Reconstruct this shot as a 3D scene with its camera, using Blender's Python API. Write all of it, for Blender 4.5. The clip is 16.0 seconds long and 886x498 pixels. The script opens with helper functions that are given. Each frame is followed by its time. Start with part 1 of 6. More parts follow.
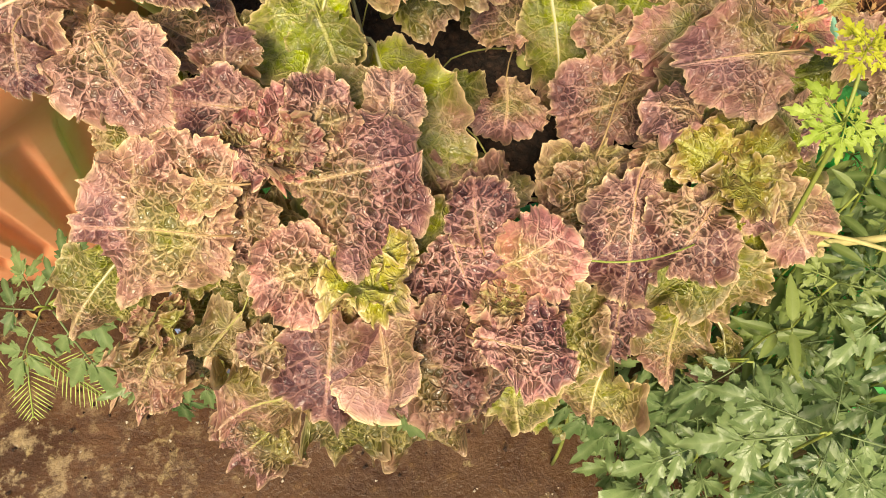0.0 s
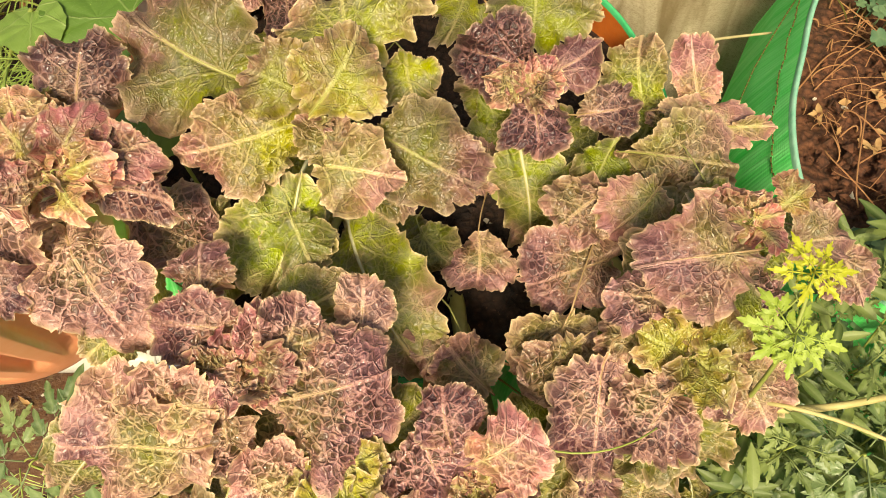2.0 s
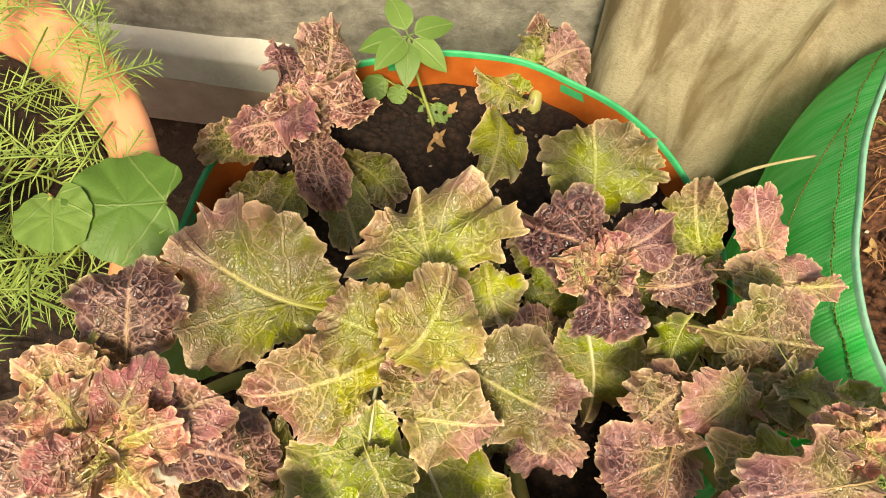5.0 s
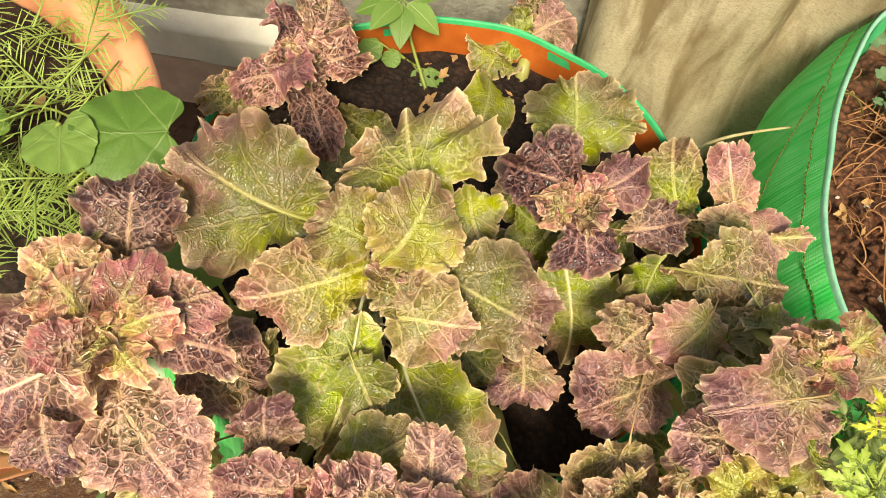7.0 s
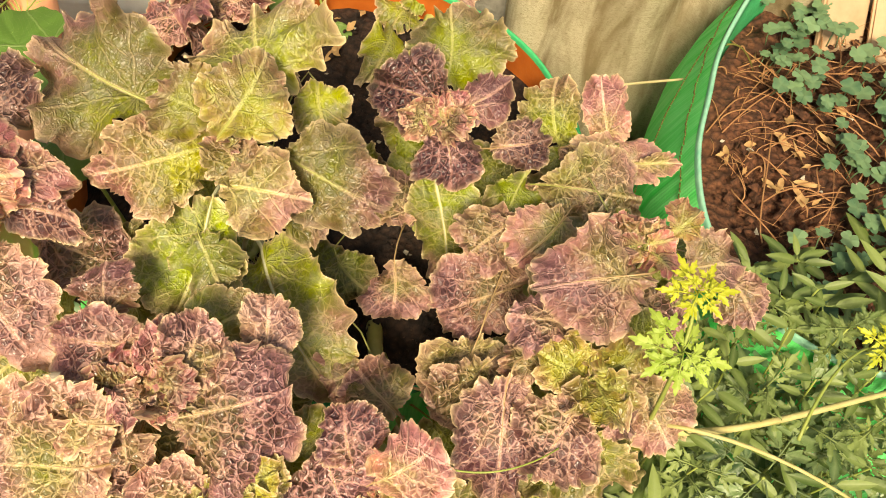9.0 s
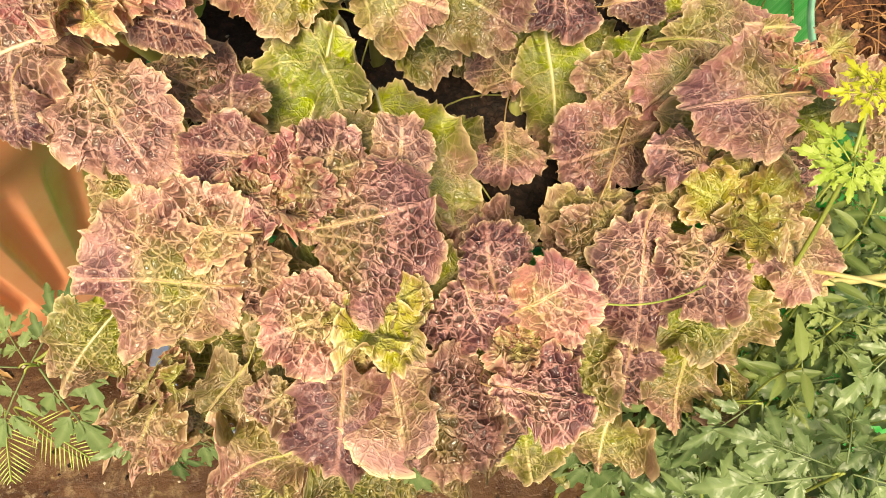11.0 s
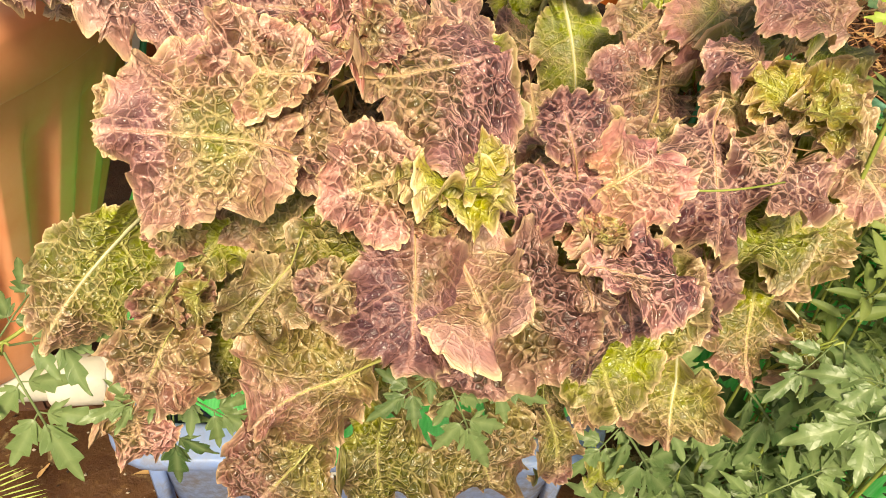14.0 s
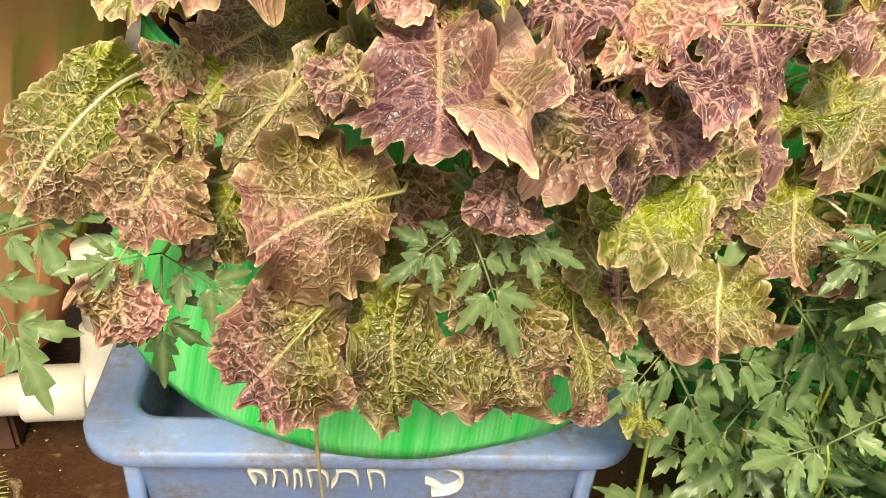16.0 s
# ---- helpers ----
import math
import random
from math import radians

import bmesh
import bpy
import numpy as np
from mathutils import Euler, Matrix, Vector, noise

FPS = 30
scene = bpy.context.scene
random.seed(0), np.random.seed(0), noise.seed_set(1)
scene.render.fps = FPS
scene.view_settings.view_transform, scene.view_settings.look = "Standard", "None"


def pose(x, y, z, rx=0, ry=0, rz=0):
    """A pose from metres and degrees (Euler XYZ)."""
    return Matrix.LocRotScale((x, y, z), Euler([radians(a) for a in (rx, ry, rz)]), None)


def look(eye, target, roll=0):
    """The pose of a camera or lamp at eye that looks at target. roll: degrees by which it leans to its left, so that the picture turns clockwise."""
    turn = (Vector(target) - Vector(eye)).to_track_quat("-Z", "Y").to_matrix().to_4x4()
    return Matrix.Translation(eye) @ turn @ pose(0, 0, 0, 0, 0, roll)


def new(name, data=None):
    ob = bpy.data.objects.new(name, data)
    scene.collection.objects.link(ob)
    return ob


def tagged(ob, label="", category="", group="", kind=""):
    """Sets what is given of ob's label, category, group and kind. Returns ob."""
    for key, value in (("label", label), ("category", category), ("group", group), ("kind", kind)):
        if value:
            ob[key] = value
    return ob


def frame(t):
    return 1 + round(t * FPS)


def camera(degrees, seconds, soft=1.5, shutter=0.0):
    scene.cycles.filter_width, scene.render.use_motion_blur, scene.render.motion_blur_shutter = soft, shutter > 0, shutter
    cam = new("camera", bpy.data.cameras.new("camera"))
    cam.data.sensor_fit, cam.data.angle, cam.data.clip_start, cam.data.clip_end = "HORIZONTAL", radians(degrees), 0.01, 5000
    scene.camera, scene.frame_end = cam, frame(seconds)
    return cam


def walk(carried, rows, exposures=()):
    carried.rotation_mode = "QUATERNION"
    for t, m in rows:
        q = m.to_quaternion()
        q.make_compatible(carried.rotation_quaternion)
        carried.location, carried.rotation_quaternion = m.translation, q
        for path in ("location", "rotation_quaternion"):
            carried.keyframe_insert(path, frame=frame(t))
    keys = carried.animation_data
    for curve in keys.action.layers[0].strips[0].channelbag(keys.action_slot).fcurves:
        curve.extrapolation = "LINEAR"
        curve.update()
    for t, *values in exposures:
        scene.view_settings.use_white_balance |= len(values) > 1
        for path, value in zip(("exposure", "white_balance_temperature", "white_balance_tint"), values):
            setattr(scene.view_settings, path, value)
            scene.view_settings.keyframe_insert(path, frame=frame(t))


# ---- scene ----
cam = camera(56.4, 16.0, soft=1.0)
METRES, EYE, TILT, LEAN, TURN = 1.1, 1.0, -63.0, 0.0, 0.0
ROWS = [
    (0.0, 0.0008, 0.0004, 0.0001, 0.08, 0.0, 0.03),
    (0.5, 0.0043, -0.0031, 0.0163, 0.15, 0.49, 0.26),
    (1.0, 0.0091, -0.0114, 0.0489, 0.16, 0.41, 0.62),
    (1.5, 0.0126, -0.0125, 0.0873, 0.15, -0.47, 0.9),
    (2.0, 0.0161, -0.0151, 0.1194, -0.25, -1.36, 1.1),
    (2.5, 0.0108, -0.011, 0.1443, -1.29, -1.4, 0.97),
    (3.0, 0.0044, -0.0003, 0.1728, -1.69, -1.52, 1.42),
    (3.5, -0.0025, 0.0136, 0.2079, -1.89, -1.63, 1.9),
    (4.0, -0.0189, 0.0324, 0.2346, -2.38, -1.87, 2.56),
    (4.2, -0.0251, 0.0347, 0.2468, -2.73, -2.05, 2.59),
    (6.3, -0.0726, 0.0226, 0.2317, -4.23, -1.34, 2.37),
    (6.5, -0.0673, 0.0172, 0.2215, -4.42, -1.17, 2.35),
    (7.0, -0.0475, 0.0034, 0.1917, -3.81, -0.49, 1.11),
    (7.5, -0.0309, -0.015, 0.1568, -3.66, 0.97, 0.55),
    (8.0, -0.0075, -0.0262, 0.1349, -3.42, 1.77, 0.4),
    (8.5, 0.0281, -0.0281, 0.1198, -3.24, 2.57, 0.47),
    (9.0, 0.0443, -0.0287, 0.1007, -3.29, 2.36, 0.68),
    (9.5, 0.0293, -0.0229, 0.0733, -3.29, 1.62, 0.84),
    (10.0, 0.0006, -0.0185, 0.0522, -2.99, 1.85, 0.59),
    (10.2, -0.0084, -0.014, 0.0424, -2.95, 2.14, 0.69),
    (12.3, -0.0334, 0.0457, -0.0503, -1.06, 6.27, 1.51),
    (12.5, -0.0376, 0.0508, -0.0518, -1.0, 7.05, 1.56),
    (13.0, -0.0581, 0.0616, -0.0604, -2.88, 10.44, 2.12),
    (13.5, -0.0939, 0.0776, -0.1051, -6.15, 13.19, 3.31),
    (14.0, -0.098, 0.0922, -0.1406, -7.75, 16.99, 4.16),
    (14.5, -0.0938, 0.1159, -0.1925, -7.9, 19.92, 4.45),
    (15.0, -0.0886, 0.1368, -0.2221, -7.99, 23.91, 4.84),
    (15.5, -0.0926, 0.1574, -0.2438, -7.97, 26.49, 5.02),
    (16.0, -0.1096, 0.1866, -0.2599, -7.94, 28.28, 5.35),
]
walk(cam, [(t, pose(0, 0, EYE, TILT, LEAN, TURN) @ pose(METRES * x, METRES * y, METRES * z, 90 + pitch, roll, yaw)) for t, x, y, z, yaw, pitch, roll in ROWS],
     exposures=[(0.0, 0.22, 8450, 4), (2.0, 0.34, 8600, 4), (4.0, 0.38, 8500, 4), (6.5, 0.44, 7900, 1), (9.5, 0.45, 8800, 4), (12.5, 0.36, 8650, 4), (14.5, 0.43, 8650, 4), (16.0, 0.45, 7800, 0)])

# ---- world, sun ----
world = bpy.data.worlds.new("sky")
scene.world = world
world.use_nodes = True
wn = world.node_tree.nodes
sky = wn.new("ShaderNodeTexSky")
sky.sky_type = "NISHITA"
sky.sun_disc = False
sky.sun_elevation = radians(50)
sky.sun_rotation = radians(196)
sky.air_density, sky.dust_density = 1.0, 3.0
wn["Background"].inputs["Strength"].default_value = 0.10
world.node_tree.links.new(sky.outputs[0], wn["Background"].inputs["Color"])
sun_data = bpy.data.lights.new("sun", "SUN")
sun_data.energy = 4.1
sun_data.angle = radians(15)
sun_data.color = (1.0, 0.93, 0.82)
sun = new("sun", sun_data)
sun.matrix_world = look((-0.25, -1.40, 2.7), (0, 0.4, 0.4))

# ---- materials ----
def material(name):
    m = bpy.data.materials.new(name)
    m.use_nodes = True
    nt = m.node_tree
    return m, nt, nt.nodes["Principled BSDF"]


def node(nt, kind, **values):
    n = nt.nodes.new(kind)
    for key, value in values.items():
        if key in n.inputs:
            n.inputs[key].default_value = value
    return n


def math_node(nt, op, a, b=None, c=None, clamp=False):
    n = nt.nodes.new("ShaderNodeMath")
    n.operation = op
    n.use_clamp = clamp
    for k, v in enumerate((a, b, c)):
        if v is None:
            continue
        if isinstance(v, (int, float)):
            n.inputs[k].default_value = v
        else:
            nt.links.new(v, n.inputs[k])
    return n.outputs[0]


def mix(nt, fac, a, b, blend="MIX"):
    n = nt.nodes.new("ShaderNodeMix")
    n.data_type = "RGBA"
    n.blend_type = blend
    for sock, v in ((n.inputs[0], fac), (n.inputs[6], a), (n.inputs[7], b)):
        if isinstance(v, (int, float)):
            sock.default_value = v
        elif isinstance(v, tuple):
            sock.default_value = (*v, 1) if len(v) == 3 else v
        else:
            nt.links.new(v, sock)
    return n.outputs[2]


def ramp(nt, fac, stops):
    n = nt.nodes.new("ShaderNodeValToRGB")
    el = n.color_ramp.elements
    while len(el) < len(stops):
        el.new(0.5)
    for e, (p, c) in zip(el, stops):
        e.position = p
        e.color = (c, c, c, 1) if isinstance(c, (int, float)) else (*c, 1)
    nt.links.new(fac, n.inputs[0])
    return n.outputs[0]


def noise_tex(nt, vector, scale, detail=4.0, rough=0.6, distort=0.0):
    n = node(nt, "ShaderNodeTexNoise", Scale=scale, Detail=detail, Roughness=rough, Distortion=distort)
    if vector is not None:
        nt.links.new(vector, n.inputs["Vector"])
    return n.outputs[0]


def world_pos(nt):
    return nt.nodes.new("ShaderNodeNewGeometry").outputs["Position"]


def bump(nt, bsdf, height, strength=0.5, distance=0.002, below=None):
    b = node(nt, "ShaderNodeBump", Strength=strength, Distance=distance)
    nt.links.new(height, b.inputs["Height"])
    if below is not None:
        nt.links.new(below, b.inputs["Normal"])
    if bsdf is not None:
        nt.links.new(b.outputs[0], bsdf.inputs["Normal"])
    return b.outputs[0]


def translucent(nt, bsdf, colour, amount):
    """Light through a thin leaf."""
    t = nt.nodes.new("ShaderNodeBsdfTranslucent")
    nt.links.new(colour, t.inputs["Color"])
    mx = nt.nodes.new("ShaderNodeMixShader")
    mx.inputs[0].default_value = amount
    nt.links.new(bsdf.outputs[0], mx.inputs[1])
    nt.links.new(t.outputs[0], mx.inputs[2])
    nt.links.new(mx.outputs[0], nt.nodes["Material Output"].inputs["Surface"])


def lettuce_material():
    m, nt, b = material("lettuce_leaf")
    uvn = nt.nodes.new("ShaderNodeUVMap")
    uvn.uv_map = "leaf"
    uv = uvn.outputs[0]
    att = nt.nodes.new("ShaderNodeAttribute")
    att.attribute_name = "tone"
    sep = nt.nodes.new("ShaderNodeSeparateColor")
    nt.links.new(att.outputs["Color"], sep.inputs[0])
    red, edge = sep.outputs[0], sep.outputs[1]
    shp = nt.nodes.new("ShaderNodeAttribute")
    shp.attribute_name = "shape"
    sp = nt.nodes.new("ShaderNodeSeparateColor")
    nt.links.new(shp.outputs["Color"], sp.inputs[0])
    pink = sp.outputs[0]
    crinkle = shp.outputs["Alpha"]
    # side veins off the midrib, then a fine net between them
    fann = nt.nodes.new("ShaderNodeUVMap")
    fann.uv_map = "fan"
    fs = nt.nodes.new("ShaderNodeSeparateXYZ")
    nt.links.new(fann.outputs[0], fs.inputs[0])
    wob = noise_tex(nt, uv, 90.0, 2.0)
    qq = math_node(nt, "MULTIPLY_ADD", math_node(nt, "SUBTRACT", wob, 0.5), 0.006, fs.outputs[1])
    space = math_node(nt, "MULTIPLY", sep.outputs[2], 0.1)
    gapv = math_node(nt, "ABSOLUTE", math_node(nt, "SUBTRACT", math_node(nt, "FRACT", math_node(nt, "ADD", math_node(nt, "DIVIDE", qq, space), 0.5)), 0.5))
    gapv = math_node(nt, "MULTIPLY", gapv, space)
    side = ramp(nt, math_node(nt, "MULTIPLY", gapv, 400.0), [(0.0, 1.0), (0.18, 0.90), (0.40, 0.0)])
    mid = ramp(nt, math_node(nt, "MULTIPLY", math_node(nt, "ABSOLUTE", fs.outputs[0]), 300.0), [(0.0, 1.0), (0.22, 0.9), (0.5, 0.0)])
    dist = nt.nodes.new("ShaderNodeMix")
    dist.data_type = "VECTOR"
    dist.inputs[0].default_value = 0.0065
    nt.links.new(uv, dist.inputs[4])
    nv = node(nt, "ShaderNodeTexNoise", Scale=120.0, Detail=2.0)
    nt.links.new(uv, nv.inputs["Vector"])
    nt.links.new(nv.outputs[1], dist.inputs[5])
    vo = node(nt, "ShaderNodeTexVoronoi", Scale=185.0)
    vo.feature = "DISTANCE_TO_EDGE"
    nt.links.new(dist.outputs[1], vo.inputs["Vector"])
    net = ramp(nt, vo.outputs[0], [(0.0, 1.0), (0.045, 0.85), (0.10, 0.0)])
    vob = node(nt, "ShaderNodeTexVoronoi", Scale=78.0)
    vob.feature = "DISTANCE_TO_EDGE"
    nt.links.new(dist.outputs[1], vob.inputs["Vector"])
    branch = ramp(nt, vob.outputs[0], [(0.0, 1.0), (0.025, 0.85), (0.058, 0.0)])
    side = math_node(nt, "MAXIMUM", side, math_node(nt, "MULTIPLY", branch, 0.62))
    vo2 = node(nt, "ShaderNodeTexVoronoi", Scale=480.0)
    vo2.feature = "DISTANCE_TO_EDGE"
    nt.links.new(dist.outputs[1], vo2.inputs["Vector"])
    # colour: lime and olive at the foot, mauve and purple above, peach towards the margin
    zone, hue = sp.outputs[1], sp.outputs[2]
    speck = noise_tex(nt, uv, 260.0, 4.0, 0.7)
    patch = noise_tex(nt, uv, 42.0, 3.0, 0.55)
    mott = noise_tex(nt, uv, 110.0, 3.0, 0.6)
    rr = math_node(nt, "MULTIPLY_ADD", math_node(nt, "SUBTRACT", patch, 0.5), 0.45, red)
    rr = math_node(nt, "MULTIPLY_ADD", math_node(nt, "SUBTRACT", mott, 0.5), 0.32, rr)
    rr = math_node(nt, "MULTIPLY_ADD", math_node(nt, "SUBTRACT", speck, 0.5), 0.40, rr, clamp=True)
    col = ramp(nt, rr, [(0.0, (0.32, 0.36, 0.030)), (0.20, (0.165, 0.180, 0.032)), (0.42, (0.185, 0.150, 0.062)), (0.62, (0.29, 0.150, 0.128)), (0.80, (0.215, 0.105, 0.128)), (1.0, (0.062, 0.022, 0.033))])
    # grey patches on the greener parts: leaf tone, with a sheen painted into it
    grey_bloom_sheen = math_node(nt, "MULTIPLY", ramp(nt, noise_tex(nt, uv, 65.0, 4.0, 0.65), [(0.46, 0.0), (0.66, 0.6)]), math_node(nt, "SUBTRACT", 1.0, rr))
    col = mix(nt, grey_bloom_sheen, col, (0.29, 0.30, 0.22))
    peach = mix(nt, hue, (0.74, 0.53, 0.43), (0.74, 0.42, 0.44))
    peach = mix(nt, ramp(nt, mott, [(0.35, 0.0), (0.65, 0.6)]), peach, (0.52, 0.27, 0.21))
    reach = math_node(nt, "MULTIPLY_ADD", math_node(nt, "SUBTRACT", patch, 0.5), 0.5, zone)
    reach = math_node(nt, "MULTIPLY_ADD", math_node(nt, "SUBTRACT", speck, 0.5), 0.35, reach, clamp=True)
    col = mix(nt, math_node(nt, "MULTIPLY", reach, 0.9), col, peach)
    col = mix(nt, math_node(nt, "MULTIPLY", pink, ramp(nt, mott, [(0.30, 0.55), (0.55, 1.0)])), col, (0.80, 0.31, 0.31))
    # the cells between the net of veins are the darkest
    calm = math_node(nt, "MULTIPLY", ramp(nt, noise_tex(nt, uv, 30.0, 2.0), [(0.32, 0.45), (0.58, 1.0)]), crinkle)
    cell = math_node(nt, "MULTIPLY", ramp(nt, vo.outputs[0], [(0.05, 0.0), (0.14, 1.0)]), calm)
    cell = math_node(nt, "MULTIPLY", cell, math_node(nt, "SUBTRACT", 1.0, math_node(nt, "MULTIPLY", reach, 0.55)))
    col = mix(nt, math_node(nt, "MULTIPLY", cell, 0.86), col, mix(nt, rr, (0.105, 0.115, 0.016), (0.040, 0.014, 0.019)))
    veincol = mix(nt, ramp(nt, rr, [(0.0, 0.0), (0.5, 0.6), (0.75, 1.0)]), (0.50, 0.50, 0.18), (0.76, 0.48, 0.42))
    veincol = mix(nt, ramp(nt, rr, [(0.80, 0.0), (0.98, 0.7)]), veincol, (0.36, 0.19, 0.17))
    col = mix(nt, math_node(nt, "MULTIPLY", math_node(nt, "MULTIPLY", net, calm), 0.78), col, veincol)
    col = mix(nt, math_node(nt, "MULTIPLY", side, math_node(nt, "MULTIPLY_ADD", crinkle, 0.52, 0.30)), col, veincol)
    col = mix(nt, math_node(nt, "MULTIPLY", mid, 0.95), col, veincol)
    col = mix(nt, math_node(nt, "MULTIPLY", edge, 0.9), col, (0.88, 0.68, 0.46))
    hs = node(nt, "ShaderNodeHueSaturation", Saturation=1.15)
    nt.links.new(col, hs.inputs["Color"])
    rnd = nt.nodes.new("ShaderNodeObjectInfo").outputs["Random"]
    nt.links.new(ramp(nt, rnd, [(0.0, 0.64), (0.5, 0.92), (1.0, 1.20)]), hs.inputs["Value"])
    nt.links.new(ramp(nt, math_node(nt, "FRACT", math_node(nt, "MULTIPLY", rnd, 7.3)), [(0.0, 0.486), (1.0, 0.512)]), hs.inputs["Hue"])
    col = hs.outputs[0]
    nt.links.new(col, b.inputs["Base Color"])
    nt.links.new(math_node(nt, "MULTIPLY_ADD", crinkle, -0.17, ramp(nt, patch, [(0.3, 0.40), (0.7, 0.56)])), b.inputs["Roughness"])
    b.inputs["Specular IOR Level"].default_value = 0.8
    pillow = ramp(nt, vo.outputs[0], [(0.0, 0.0), (0.08, 0.45), (0.18, 0.85), (0.34, 1.0)])
    h = math_node(nt, "MULTIPLY", math_node(nt, "MULTIPLY", pillow, 0.8), calm)
    h = math_node(nt, "SUBTRACT", h, math_node(nt, "MULTIPLY", mid, 0.35))
    h = math_node(nt, "SUBTRACT", h, math_node(nt, "MULTIPLY", side, 0.3))
    h = math_node(nt, "ADD", h, math_node(nt, "MULTIPLY", ramp(nt, vo2.outputs[0], [(0.0, 0.0), (0.2, 0.8), (0.5, 1.0)]), 0.12))
    n1 = bump(nt, None, mott, 0.25, 0.003)
    bump(nt, b, h, 1.0, 0.0021, n1)
    translucent(nt, b, mix(nt, 0.5, col, (0.40, 0.36, 0.04)), 0.13)
    return m


def midrib_material(name, a, c):
    m, nt, b = material(name)
    pos = world_pos(nt)
    n = noise_tex(nt, pos, 90.0, 3.0)
    col = mix(nt, n, a, c)
    nt.links.new(col, b.inputs["Base Color"])
    b.inputs["Roughness"].default_value = 0.42
    bump(nt, b, n, 0.2, 0.001)
    return m


def leaf_material(name, dark, light, vein, rough=0.5, trans=0.25, fan=0):
    """Plain green leaves; each object differs a little."""
    m, nt, b = material(name)
    uvn = nt.nodes.new("ShaderNodeUVMap")
    uvn.uv_map = "leaf"
    uv = uvn.outputs[0]
    rnd = nt.nodes.new("ShaderNodeObjectInfo").outputs["Random"]
    n = noise_tex(nt, uv, 120.0, 4.0)
    fine = noise_tex(nt, uv, 420.0, 3.0)
    s = nt.nodes.new("ShaderNodeSeparateXYZ")
    nt.links.new(uv, s.inputs[0])
    ax = math_node(nt, "ABSOLUTE", s.outputs[0])
    mid = ramp(nt, ax, [(0.0, 1.0), (0.0008, 0.0)])
    q = math_node(nt, "MULTIPLY_ADD", ax, -1.0, s.outputs[1])
    saw = math_node(nt, "ABSOLUTE", math_node(nt, "SUBTRACT", math_node(nt, "FRACT", math_node(nt, "MULTIPLY", q, 160.0)), 0.5))
    side = ramp(nt, saw, [(0.0, 0.7), (0.09, 0.0)])
    if fan:
        ang = math_node(nt, "ARCTAN2", s.outputs[0], s.outputs[1])
        ang = math_node(nt, "MULTIPLY_ADD", n, 0.15, math_node(nt, "MULTIPLY", ang, fan))
        gap = math_node(nt, "ABSOLUTE", math_node(nt, "SUBTRACT", math_node(nt, "FRACT", math_node(nt, "ADD", ang, 0.43)), 0.5))
        gap = math_node(nt, "MULTIPLY", gap, math_node(nt, "SQRT", math_node(nt, "ADD", math_node(nt, "MULTIPLY", s.outputs[0], s.outputs[0]), math_node(nt, "MULTIPLY", s.outputs[1], s.outputs[1]))))
        mid = ramp(nt, math_node(nt, "MULTIPLY", gap, 100.0), [(0.0, 1.0), (0.05, 0.8), (0.11, 0.0)])
        q = math_node(nt, "MULTIPLY_ADD", gap, 2.0, math_node(nt, "MULTIPLY", s.outputs[1], 1.0))
        side = ramp(nt, math_node(nt, "ABSOLUTE", math_node(nt, "SUBTRACT", math_node(nt, "FRACT", math_node(nt, "MULTIPLY", q, 110.0)), 0.5)), [(0.0, 0.6), (0.07, 0.0)])
    f = math_node(nt, "ADD", math_node(nt, "MULTIPLY", n, 0.6), math_node(nt, "MULTIPLY_ADD", rnd, 1.05, -0.36), clamp=True)
    col = mix(nt, f, dark, light)
    veins = math_node(nt, "MAXIMUM", mid, math_node(nt, "MULTIPLY", side, 0.5))
    col = mix(nt, math_node(nt, "MULTIPLY", veins, 0.32), col, vein)
    col = mix(nt, ramp(nt, fine, [(0.66, 0.0), (0.74, 0.15)]), col, (0.50, 0.58, 0.34))
    nt.links.new(col, b.inputs["Base Color"])
    b.inputs["Roughness"].default_value = rough
    h = math_node(nt, "SUBTRACT", n, math_node(nt, "MULTIPLY", veins, 0.7))
    bump(nt, b, h, 0.5, 0.0012)
    translucent(nt, b, mix(nt, 0.4, col, light), trans)
    return m


def plain_material(name, a, c, scale, rough=0.6, bump_dist=0.001, bump_scale=None, detail=5.0, spec=0.5, metal=0.0):
    m, nt, b = material(name)
    pos = world_pos(nt)
    n = noise_tex(nt, pos, scale, detail, 0.62)
    n2 = noise_tex(nt, pos, scale * 6, 4.0, 0.6)
    f = ramp(nt, n, [(0.3, 0.0), (0.7, 1.0)])
    col = mix(nt, f, a, c)
    col = mix(nt, 0.25, col, mix(nt, n2, a, c))
    nt.links.new(col, b.inputs["Base Color"])
    nt.links.new(ramp(nt, n2, [(0.3, max(0.05, rough - 0.1)), (0.7, min(1.0, rough + 0.1))]), b.inputs["Roughness"])
    b.inputs["Specular IOR Level"].default_value = spec
    b.inputs["Metallic"].default_value = metal
    h = noise_tex(nt, pos, bump_scale or scale * 4, 6.0, 0.65)
    bump(nt, b, h, 0.5, bump_dist)
    return m


